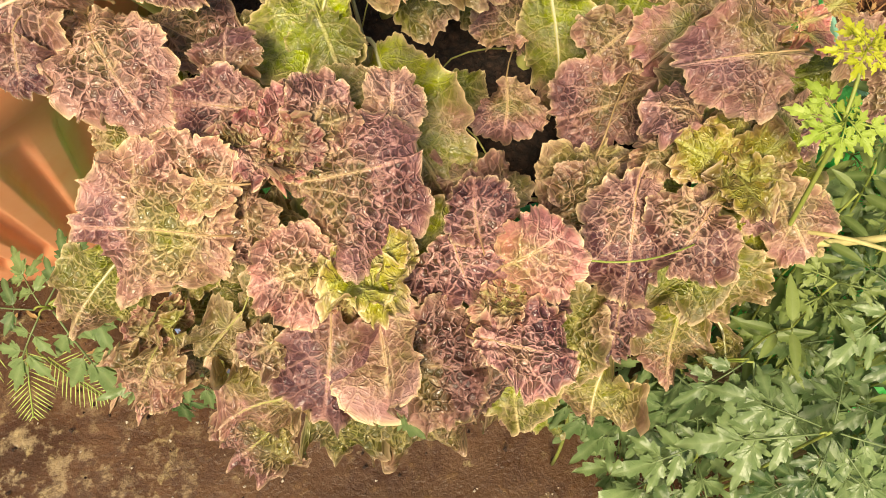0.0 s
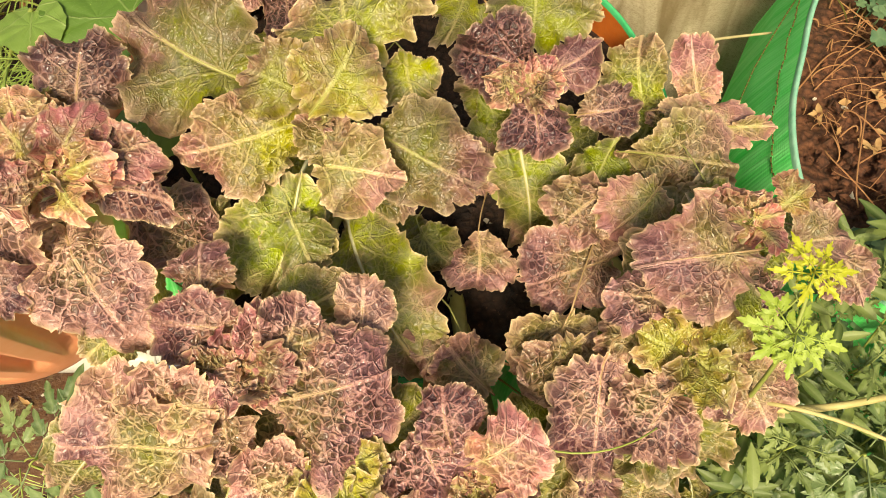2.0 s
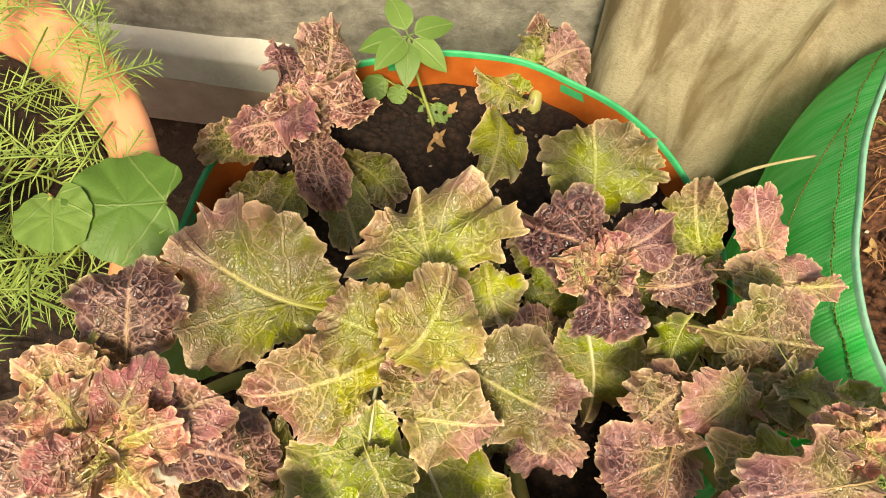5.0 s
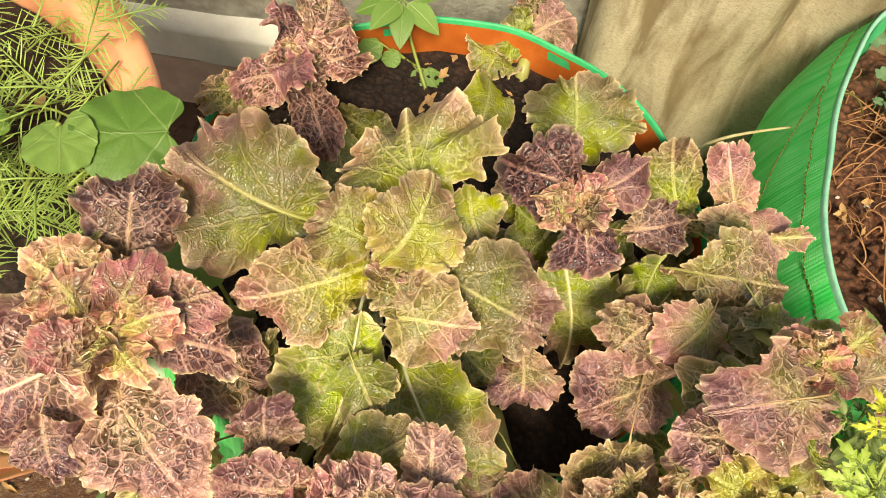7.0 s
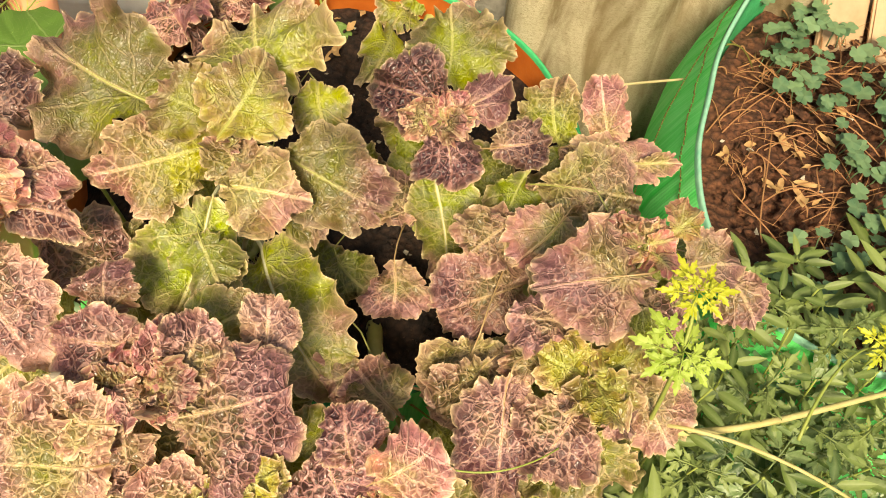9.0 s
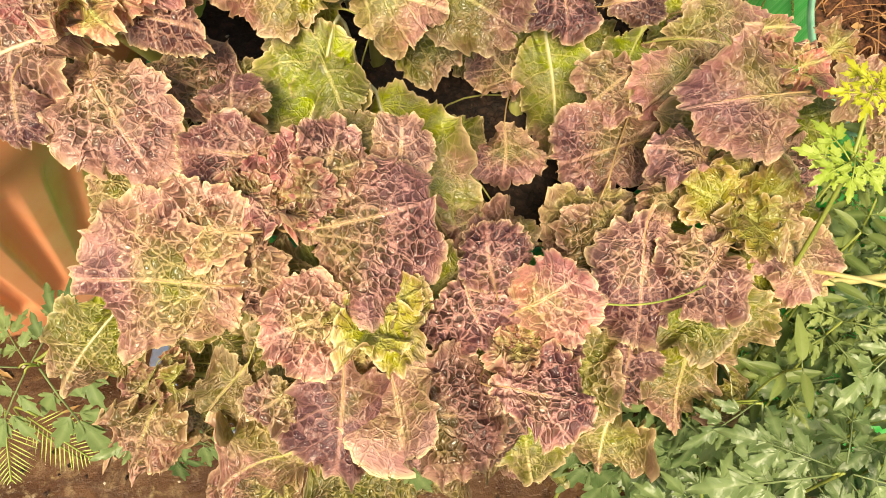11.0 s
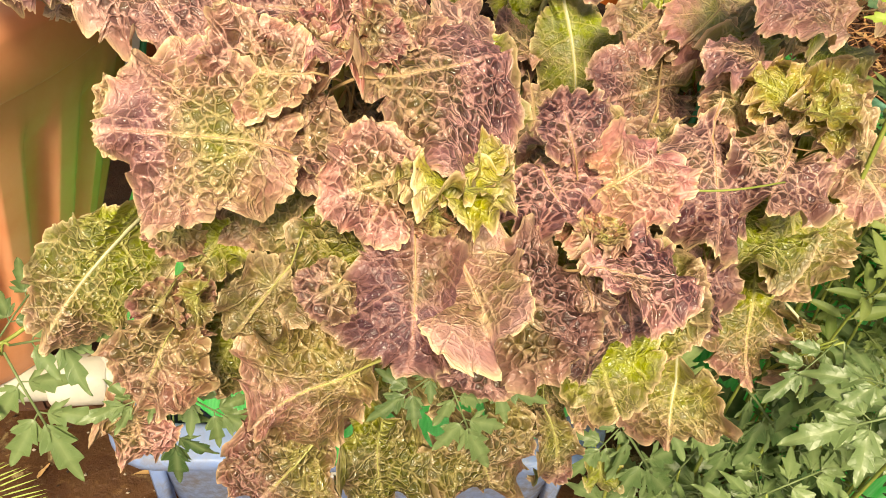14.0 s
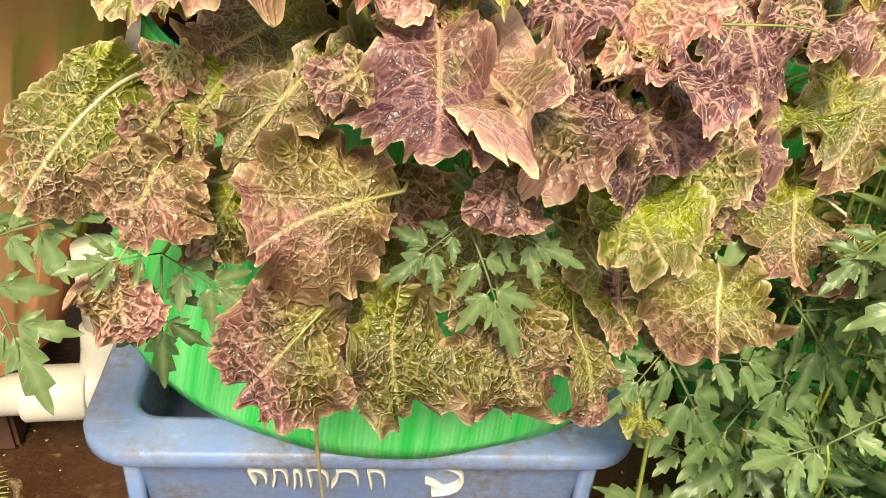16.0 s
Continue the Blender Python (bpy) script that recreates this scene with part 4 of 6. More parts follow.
lettuce("dark purple leaf lettuce with a pink heart", (0.090, 0.570, 0.410), (0.084, 0.477, 0.585), [
    (0.092, 0.490, 0.580, 0.036, 0.509, 0.590, 0.057, 0.98, 0.00, 0.00, 1.0, 27),
    (0.088, 0.473, 0.578, 0.094, 0.434, 0.558, 0.052, 0.96, 0.00, 0.00, 1.0, 27),
    (0.098, 0.488, 0.578, 0.138, 0.505, 0.587, 0.038, 0.90, 0.00, 0.15, 1.0, 27),
    (0.095, 0.537, 0.552, 0.100, 0.593, 0.580, 0.080, 0.16, 0.00, 0.05, 1.0, 27),
    (0.129, 0.469, 0.555, 0.170, 0.474, 0.558, 0.040, 0.90, 0.00, 0.00, 1.0, 27),
    (0.051, 0.509, 0.520, 0.071, 0.494, 0.513, 0.027, 0.05, 0.00, 0.00, 1.0, 27),
    (0.076, 0.519, 0.500, 0.042, 0.537, 0.509, 0.037, 0.12, 0.00, 0.00, 1.0, 27),
], 6, heart_red=0.45, heart_pink=0.95, heart_n=8, heart_size=0.025, fill=1, fill_red=0.2, flat=0.75)
lettuce("red leaf lettuce with a bright pink frilled heart", (-0.170, 0.460, 0.410), (-0.204, 0.357, 0.672), [
    (-0.201, 0.401, 0.662, -0.197, 0.447, 0.679, 0.060, 0.86, -0.05, 0.00, 1.3, 20),
    (-0.211, 0.368, 0.672, -0.243, 0.393, 0.685, 0.048, 0.36, 0.00, 0.55, 1.0, 27),
    (-0.197, 0.365, 0.662, -0.151, 0.377, 0.668, 0.038, 0.58, 0.00, 0.40, 1.0, 27),
    (-0.187, 0.358, 0.655, -0.138, 0.349, 0.651, 0.038, 0.86, 0.00, 0.05, 1.0, 27),
    (-0.216, 0.352, 0.650, -0.291, 0.323, 0.635, 0.081, 0.84, -0.08, 0.05, 2.2, 27),
    (-0.209, 0.335, 0.642, -0.170, 0.277, 0.612, 0.061, 0.80, -0.05, 0.05, 1.0, 27),
    (-0.242, 0.316, 0.640, -0.236, 0.289, 0.626, 0.035, 0.80, 0.00, 0.05, 1.0, 27),
    (-0.217, 0.410, 0.675, -0.215, 0.391, 0.665, 0.021, 0.22, 0.00, 0.30, 1.0, 27),
], 7, heart_pink=1.0, heart_n=9, heart_size=0.036, heart_red=0.4, fill=2, flat=0.80)
lettuce("red leaf lettuce with a small coral heart", (0.170, 0.500, 0.410), (0.210, 0.343, 0.628), [
    (0.206, 0.320, 0.626, 0.142, 0.314, 0.623, 0.065, 0.58, -0.08, 0.12, 1.2, 27),
    (0.161, 0.305, 0.590, 0.126, 0.308, 0.591, 0.041, 0.78, 0.00, 0.00, 1.0, 27),
    (0.228, 0.348, 0.628, 0.245, 0.360, 0.634, 0.026, 0.15, 0.00, 0.50, 1.0, 27),
    (0.205, 0.346, 0.622, 0.192, 0.360, 0.629, 0.026, 0.50, 0.00, 0.60, 1.0, 27),
    (0.241, 0.335, 0.605, 0.278, 0.338, 0.607, 0.042, 0.62, 0.00, 0.12, 1.0, 27),
    (0.277, 0.335, 0.590, 0.293, 0.309, 0.577, 0.036, 0.60, 0.00, 0.05, 1.0, 27),
    (0.179, 0.307, 0.570, 0.153, 0.288, 0.560, 0.029, 0.70, 0.00, 0.20, 1.0, 27),
], 9, heart_red=0.35, heart_pink=0.95, heart_n=6, heart_size=0.022, fill=6, flat=0.70)
lettuce("bronze-green leaf lettuce with soft wavy leaves", (0.130, 0.500, 0.410), (0.173, 0.433, 0.535), [
    (0.165, 0.432, 0.560, 0.234, 0.422, 0.555, 0.061, 0.50, 0.00, 0.10, 1.0, 27),
    (0.176, 0.369, 0.548, 0.215, 0.398, 0.563, 0.043, 0.22, 0.00, 0.00, 1.0, 27),
    (0.154, 0.397, 0.545, 0.114, 0.382, 0.537, 0.046, 0.46, 0.00, 0.15, 1.0, 27),
    (0.144, 0.358, 0.535, 0.080, 0.342, 0.527, 0.060, 0.66, 0.00, 0.06, 1.0, 27),
    (0.104, 0.316, 0.535, 0.088, 0.265, 0.509, 0.066, 0.50, 0.00, 0.05, 1.0, 27),
    (0.132, 0.397, 0.562, 0.101, 0.375, 0.551, 0.050, 0.52, 0.00, 0.12, 1.0, 27),
    (0.175, 0.395, 0.572, 0.140, 0.367, 0.557, 0.054, 0.44, 0.00, 0.10, 1.0, 27),
], 10, heart_n=3, heart_red=0.4, heart_pink=0.1, fill=4, fill_red=0.6, flat=0.55)
lettuce("tan and bronze leaf lettuce with curled dry edges", (0.200, 0.550, 0.415), (0.209, 0.501, 0.500), [
    (0.192, 0.520, 0.490, 0.188, 0.572, 0.516, 0.053, 0.30, 0.10, 0.10, 1.0, 27),
    (0.233, 0.502, 0.512, 0.226, 0.555, 0.539, 0.039, 0.58, 0.00, 0.25, 1.0, 27),
    (0.204, 0.495, 0.515, 0.273, 0.483, 0.509, 0.045, 0.48, 0.00, 0.05, 1.0, 27),
    (0.254, 0.478, 0.520, 0.287, 0.479, 0.521, 0.018, 0.50, 0.40, 0.10, 1.0, 27),
    (0.206, 0.523, 0.490, 0.191, 0.493, 0.475, 0.029, 0.15, 0.00, 0.00, 1.0, 27),
    (0.149, 0.449, 0.545, 0.132, 0.412, 0.527, 0.044, 0.20, 0.00, 0.00, 1.0, 27),
    (0.202, 0.396, 0.575, 0.215, 0.361, 0.557, 0.044, 0.28, 0.00, 0.00, 1.0, 27),
    (0.232, 0.486, 0.525, 0.209, 0.466, 0.515, 0.040, 0.35, 0.00, 0.00, 1.0, 27),
], 17, heart_n=2, heart_red=0.4, heart_pink=0.1, heart_size=0.016, fill=0, flat=0.45)
lettuce("green-brown lettuce with an upright pale-ribbed leaf", (0.070, 0.470, 0.410), (0.070, 0.467, 0.470), [
    (0.081, 0.452, 0.545, 0.097, 0.400, 0.455, 0.061, 0.28, -0.05, 0.00, 2.6, 60),
    (0.050, 0.394, 0.500, 0.047, 0.359, 0.482, 0.054, 0.60, 0.00, 0.00, 1.0, 27),
    (0.001, 0.400, 0.500, 0.024, 0.378, 0.489, 0.041, 0.30, 0.00, 0.00, 1.0, 27),
    (0.065, 0.439, 0.500, 0.034, 0.466, 0.514, 0.048, 0.60, 0.00, 0.00, 1.0, 27),
    (0.020, 0.529, 0.470, 0.031, 0.494, 0.452, 0.041, 0.30, 0.00, 0.00, 1.0, 27),
    (0.049, 0.472, 0.490, 0.087, 0.503, 0.506, 0.043, 0.08, 0.00, 0.00, 1.0, 27),
    (0.050, 0.479, 0.500, 0.054, 0.446, 0.483, 0.050, 0.55, 0.00, 0.00, 1.0, 27),
    (0.015, 0.529, 0.460, 0.020, 0.511, 0.451, 0.044, 0.50, 0.00, 0.00, 1.0, 27),
], 18, heart_n=2, heart_red=0.4, heart_pink=0.1, heart_size=0.016, fill=0, flat=0.50)
lettuce("broad green lettuce leaves low in the bag", (-0.060, 0.480, 0.410), (-0.064, 0.397, 0.530), [
    (-0.069, 0.374, 0.618, -0.089, 0.308, 0.589, 0.068, 0.22, -0.05, 0.00, 1.8, 24),
    (-0.050, 0.370, 0.572, -0.004, 0.276, 0.538, 0.088, 0.25, -0.05, 0.00, 2.2, 20),
    (-0.086, 0.285, 0.598, -0.039, 0.310, 0.611, 0.040, 0.28, 0.00, 0.00, 1.0, 27),
    (-0.032, 0.271, 0.600, -0.027, 0.311, 0.620, 0.033, 0.66, 0.00, 0.05, 1.0, 27),
    (0.047, 0.265, 0.530, 0.021, 0.291, 0.543, 0.052, 0.45, 0.00, 0.00, 1.0, 27),
    (-0.003, 0.449, 0.655, 0.003, 0.420, 0.640, 0.035, 0.20, -0.10, 0.00, 1.0, 27),
    (-0.076, 0.355, 0.620, -0.063, 0.325, 0.604, 0.041, 0.10, 0.00, 0.00, 1.0, 27),
    (0.023, 0.293, 0.540, -0.001, 0.284, 0.535, 0.037, 0.40, 0.00, 0.00, 1.0, 27),
], 11, heart_n=0, fill=2, fill_red=0.3, flat=0.45)
lettuce("lime-green lettuce leaves with pale ribs between the red heads", (-0.130, 0.400, 0.430), (-0.150, 0.330, 0.520), [
    (-0.204, 0.245, 0.523, -0.257, 0.210, 0.473, 0.062, 0.26, -0.05, 0.00, 2.2, 55),
    (-0.184, 0.362, 0.566, -0.177, 0.308, 0.538, 0.046, 0.04, 0.10, 0.00, 1.8, 27),
    (-0.159, 0.353, 0.572, -0.126, 0.377, 0.584, 0.033, 0.05, 0.10, 0.00, 1.0, 27),
    (-0.121, 0.320, 0.570, -0.132, 0.349, 0.585, 0.043, 0.28, 0.00, 0.00, 1.0, 27),
    (-0.183, 0.316, 0.550, -0.223, 0.294, 0.539, 0.047, 0.28, 0.00, 0.05, 1.0, 27),
    (-0.152, 0.235, 0.529, -0.172, 0.218, 0.508, 0.034, 0.20, 0.00, 0.00, 1.0, 50),
    (-0.101, 0.235, 0.530, -0.139, 0.234, 0.530, 0.036, 0.12, 0.00, 0.00, 1.8, 27),
    (-0.124, 0.190, 0.537, -0.151, 0.173, 0.507, 0.038, 0.40, -0.10, 0.10, 1.0, 60),
], 16, heart_n=0, fill=0)
lettuce("wrinkled lettuce leaves hanging over the front of the bag", (-0.110, 0.360, 0.410), (-0.181, 0.200, 0.513), [
    (-0.083, 0.155, 0.503, -0.144, 0.143, 0.485, 0.074, 0.36, -0.12, 0.18, 1.3, 58),
    (-0.111, 0.150, 0.441, -0.152, 0.131, 0.403, 0.066, 0.38, -0.10, 0.22, 1.0, 64),
    (-0.180, 0.182, 0.511, -0.198, 0.159, 0.478, 0.049, 0.44, 0.00, 0.38, 1.0, 55),
    (-0.210, 0.180, 0.447, -0.208, 0.167, 0.410, 0.039, 0.52, 0.00, 0.30, 1.0, 70),
    (-0.179, 0.195, 0.523, -0.195, 0.183, 0.509, 0.028, 0.45, 0.00, 0.65, 1.0, 50),
    (-0.169, 0.195, 0.522, -0.169, 0.179, 0.503, 0.020, 0.35, 0.00, 0.45, 1.0, 50),
    (-0.151, 0.200, 0.482, -0.170, 0.180, 0.454, 0.034, 0.30, 0.00, 0.00, 1.0, 55),
    (-0.178, 0.235, 0.538, -0.187, 0.220, 0.520, 0.034, 0.55, 0.00, 0.30, 1.0, 50),
], 12, heart_n=5, heart_red=0.3, heart_pink=0.9, heart_size=0.02, fill=0, ruffle=1.35)
lettuce("bronze lettuce leaves hanging low over the front of the bag", (0.030, 0.360, 0.410), (0.060, 0.260, 0.440), [
    (-0.078, 0.172, 0.432, -0.075, 0.146, 0.367, 0.057, 0.34, -0.10, 0.05, 1.2, 68),
    (-0.020, 0.176, 0.419, -0.002, 0.149, 0.360, 0.077, 0.38, -0.10, 0.15, 1.0, 66),
    (0.031, 0.225, 0.440, 0.077, 0.193, 0.379, 0.028, 0.26, 0.00, 0.00, 2.0, 62),
    (0.026, 0.200, 0.482, 0.073, 0.177, 0.455, 0.042, 0.30, -0.05, 0.05, 2.2, 50),
    (0.093, 0.195, 0.489, 0.073, 0.173, 0.463, 0.027, 0.50, 0.00, 0.25, 1.0, 50),
    (0.047, 0.200, 0.372, 0.054, 0.179, 0.321, 0.031, 0.42, 0.00, 0.15, 1.0, 68),
    (-0.078, 0.205, 0.490, -0.071, 0.187, 0.459, 0.043, 0.45, 0.00, 0.00, 1.0, 60),
    (0.083, 0.190, 0.338, 0.089, 0.178, 0.308, 0.027, 0.22, 0.00, 0.05, 1.0, 68),
], 13, heart_n=0, fill=0, ruffle=1.35)
lettuce("yellowing lettuce leaves hanging at the corner of the bag", (0.130, 0.360, 0.410), (0.150, 0.280, 0.450), [
    (0.115, 0.195, 0.430, 0.106, 0.164, 0.394, 0.082, 0.30, -0.05, 0.10, 1.6, 50),
    (0.170, 0.235, 0.471, 0.161, 0.194, 0.418, 0.055, 0.28, -0.05, 0.00, 1.4, 52),
    (0.182, 0.250, 0.517, 0.182, 0.213, 0.479, 0.060, 0.26, 0.00, 0.00, 1.2, 45),
    (0.116, 0.215, 0.506, 0.113, 0.187, 0.475, 0.041, 0.86, 0.00, 0.00, 1.0, 48),
    (0.200, 0.215, 0.445, 0.211, 0.189, 0.414, 0.040, 0.30, 0.00, 0.15, 1.6, 50),
    (0.103, 0.215, 0.443, 0.102, 0.202, 0.428, 0.029, 0.18, 0.00, 0.00, 1.0, 50),
    (0.211, 0.260, 0.500, 0.195, 0.224, 0.481, 0.054, 0.28, 0.00, 0.00, 1.0, 27),
], 15, heart_n=0, fill=0, ruffle=1.25)
lettuce("small pinkish frilled lettuce beside the bag's back rim", (-0.11, 0.62, 0.415), (-0.122, 0.662, 0.520), [
    (-0.120, 0.650, 0.505, -0.105, 0.585, 0.492, 0.043, 0.87, 0.00, 0.3),
    (-0.110, 0.660, 0.515, -0.072, 0.652, 0.540, 0.043, 0.82, 0.00, 0.4),
    (-0.135, 0.655, 0.510, -0.185, 0.650, 0.508, 0.043, 0.82, 0.00, 0.2),
    (-0.130, 0.675, 0.515, -0.145, 0.725, 0.525, 0.046, 0.74, 0.00, 0.3),
    (-0.108, 0.680, 0.515, -0.095, 0.735, 0.535, 0.043, 0.62, 0.00, 0.1),
    (-0.130, 0.665, 0.525, -0.125, 0.620, 0.545, 0.036, 0.82, 0.05, 0.4),
    (-0.160, 0.648, 0.490, -0.215, 0.655, 0.490, 0.036, 0.32, 0.00),
    (-0.125, 0.635, 0.475, -0.165, 0.570, 0.465, 0.039, 0.17, 0.00),
    (-0.105, 0.630, 0.475, -0.085, 0.560, 0.468, 0.039, 0.17, 0.00),
    (-0.090, 0.640, 0.475, -0.048, 0.600, 0.468, 0.039, 0.22, 0.00),
    (-0.140, 0.620, 0.465, -0.190, 0.600, 0.468, 0.039, 0.17, 0.00),
], 8, heart_pink=0.6, fill=0, ruffle=1.3)
lettuce("withered little lettuce with pale wrinkled leaves", (0.085, 0.71, 0.415), (0.098, 0.745, 0.462), [
    (0.100, 0.745, 0.462, 0.130, 0.750, 0.476, 0.055, 0.70, -0.10),
    (0.092, 0.742, 0.460, 0.066, 0.745, 0.470, 0.055, 0.12, 0.10),
    (0.098, 0.755, 0.462, 0.102, 0.785, 0.470, 0.038, 0.55, 0.00, 0.3),
    (0.070, 0.740, 0.445, 0.048, 0.710, 0.448, 0.055, 0.15, -0.10),
    (0.052, 0.690, 0.465, 0.034, 0.610, 0.485, 0.046, 0.02, 0.00),
], 14, heart_n=2, heart_red=0.4, heart_pink=0.2, heart_size=0.02, fill=0)
lettuce("older lettuce leaves hanging against the bag's front", (-0.02, 0.36, 0.41), (0.000, 0.300, 0.490), [
    (-0.130, 0.240, 0.500, -0.118, 0.205, 0.430, 0.070, 0.25, -0.05),
    (-0.028, 0.232, 0.475, -0.018, 0.202, 0.395, 0.072, 0.30, -0.05),
    (0.050, 0.235, 0.475, 0.062, 0.207, 0.400, 0.070, 0.35, -0.05),
    (0.108, 0.252, 0.500, 0.122, 0.226, 0.430, 0.070, 0.50, 0.00),
    (-0.168, 0.250, 0.470, -0.165, 0.226, 0.415, 0.060, 0.35, 0.00),
    (-0.080, 0.240, 0.425, -0.092, 0.212, 0.345, 0.070, 0.40, 0.00),
    (0.040, 0.242, 0.405, 0.055, 0.220, 0.335, 0.065, 0.30, 0.00),
    (0.098, 0.256, 0.415, 0.100, 0.232, 0.345, 0.060, 0.25, 0.00),
    (0.175, 0.268, 0.455, 0.198, 0.240, 0.385, 0.065, 0.25, 0.00),
], 19, heart_n=0, fill=0, lean=62)

# ---- lettering on the crate: plain painted strokes ----
def stroke(points, width, parent, name="painted_stroke"):
    v, f = tube(bezier(points, 12), 3.0 * width, 8, 0.25)
    return mesh_object(name, v, f, M_PAINT, parent, "white painted stroke")


FY = -(HY - 0.0255)
lrng = np.random.RandomState(5)
stroke([(-0.066, FY, 0.1545), (-0.02, FY, 0.156), (0.032, FY, 0.159)], 0.0011, crate)
x0 = -0.096
for w, h, lean in ((0.017, 0.016, 0.3), (0.013, 0.021, -0.1), (0.007, 0.021, 0.0), (0.021, 0.021, 0.15), (0.022, 0.020, -0.2), (0.018, 0.022, 0.2)):
    z0 = 0.148 + lrng.uniform(-0.0015, 0.0015)
    stroke([(x0, FY, z0), (x0 + 0.1 * w, FY, z0 - 0.5 * h), (x0 + lean * w, FY, z0 - h)], 0.0019, crate)
    stroke([(x0, FY, z0 - 0.1 * h), (x0 + 0.5 * w, FY, z0 + 0.15 * h), (x0 + 0.85 * w, FY, z0 - 0.2 * h), (x0 + 0.8 * w, FY, z0 - h)], 0.0016, crate)
    x0 += w + 0.0035
stroke([(0.052, FY, 0.155), (0.086, FY, 0.160), (0.094, FY, 0.120), (0.056, FY, 0.121)], 0.0026, crate)
stroke([(0.050, FY, 0.135), (0.061, FY, 0.130), (0.066, FY, 0.122)], 0.0020, crate)

# ---- pipe ----
pipe = thing("pipe", "white PVC pipe with a coupler and an elbow beside the crate", "pipe", "", (-0.34, 0.40, 0.0))
def pipe_part(name, path, r, label=""):
    v, f = tube(path, r, 20)
    mesh_object(name, under(pipe, v), f, M_PVC, pipe, label)
pipe_part("run", [(-0.90, 0.43, 0.130), (-0.60, 0.43, 0.130), (-0.345, 0.43, 0.130)], 0.0195, "cream-stained pipe")
pipe_part("coupler", [(-0.372, 0.43, 0.130), (-0.370, 0.43, 0.130), (-0.318, 0.43, 0.130), (-0.316, 0.43, 0.130)], [0.0245, 0.026, 0.026, 0.0245])
pipe_part("elbow", bezier([(-0.335, 0.43, 0.130), (-0.310, 0.43, 0.130), (-0.302, 0.438, 0.132), (-0.300, 0.452, 0.152), (-0.300, 0.458, 0.185)], 10), 0.0235)
pipe_part("riser", [(-0.300, 0.458, 0.175), (-0.299, 0.462, 0.27)], 0.0195)
pipe_part("drop", bezier([(-0.905, 0.43, 0.130), (-0.935, 0.432, 0.130), (-0.935, 0.432, 0.07), (-0.935, 0.432, 0.0)], 12), 0.0205)

# ---- terracotta pot on bricks ----
PX, PY = -0.482, 0.522
pot = thing("planter", "large round terracotta-coloured plastic planter with fluted sides", "planter", "", (PX, PY, 0.15))
NP = 364
def pot_loop(r, z, flute=0.0):
    out = []
    for j in range(NP):
        a = 2 * math.pi * j / NP
        w = (a * 26 / (2 * math.pi)) % 1.0
        g = max(0.0, 1 - (abs(w - 0.5) / 0.26) ** 6) if abs(w - 0.5) < 0.26 else 0.0
        rr = r - flute * g
        out.append((PX + rr * math.cos(a), PY + rr * math.sin(a), z))
    return out
prof = [(0.120, 0.150, 0), (0.131, 0.152, 0), (0.136, 0.165, 0), (0.152, 0.215, 0), (0.156, 0.228, 0.004), (0.160, 0.242, 0.011), (0.182, 0.31, 0.014), (0.206, 0.39, 0.014), (0.226, 0.455, 0.012), (0.230, 0.470, 0.005),
        (0.236, 0.49, 0), (0.240, 0.512, 0), (0.252, 0.520, 0), (0.258, 0.526, 0), (0.262, 0.55, 0), (0.268, 0.566, 0), (0.268, 0.572, 0), (0.262, 0.577, 0), (0.250, 0.578, 0), (0.238, 0.574, 0), (0.232, 0.565, 0), (0.229, 0.54, 0), (0.226, 0.50, 0)]
v, f = rings([pot_loop(*p) for p in prof[:12]], False)
mesh_object("body", under(pot, v), f, M_TERRA, pot, "fluted tapering side")
v, f = rings([pot_loop(*p) for p in prof[11:]], False)
mesh_object("rim", under(pot, v), f, M_TERRA, pot, "thick rolled rim")
pot_plan = lambda a: 0.229
soil_disc("dark soil with dry litter in the terracotta planter", PX, PY, pot_plan, 0.985, 0.525, M_SOIL, 9)
stand = thing("brick_stand", "dark stacked brick stand under the planter", "bricks", "", (PX - 0.045, PY + 0.065, 0.0))
for lay in range(2):
    for k in range(2):
        off = (k - 0.5) * 0.108
        v, f = box(*((off, 0) if lay % 2 else (0, off)), 0.037 + lay * 0.075, 0.225, 0.102, 0.072, 90 * (lay % 2), 0.004)
        mesh_object("brick", v, f, M_BRICK, stand, smooth=False)

# ---- sack behind ----
def sack():
    rng = np.random.RandomState(21)
    th = thing("sack", "full beige jute sack with soft folds against the wall", "sack", "", (0.60, 0.86, 0.0))
    f1, f2 = wave(rng, 4, 5, 14), wave(rng, 5, 14, 40)
    loops, n = [], 160
    for k in range(46):
        t = k / 45
        z = 0.003 + 0.62 * t
        full = min(1.0, (t / 0.10) ** 0.5 if t < 0.10 else 1.0) * (1.0 if t < 0.86 else max(0.25, math.cos((t - 0.86) / 0.14 * 1.25)))
        lp = []
        for j in range(n):
            a = 2 * math.pi * j / n
            c, s = math.cos(a), math.sin(a)
            rx, ry = 0.405 * full, 0.098 * full + 0.004
            x = rx * math.copysign(abs(c) ** 0.7, c)
            y = ry * math.copysign(abs(s) ** 0.75, s)
            fold = 0.095 * abs(math.sin(x * 21 + 0.9 + 0.5 * math.sin(z * 6))) ** 0.7 * (0.6 + 0.4 * math.sin(z * 4 + x * 9)) - 0.020 + 0.010 * f1(x * 2.2, z) + 0.004 * f2(x, z)
            lp.append((0.60 + x, 0.865 + y - (fold if s < 0 else 0) + 0.05 * t - 0.02, z))
        loops.append(lp)
    v, f = rings(loops)
    mesh_object("body", under(th, v), f, M_SACK, th)
    return th


sack()

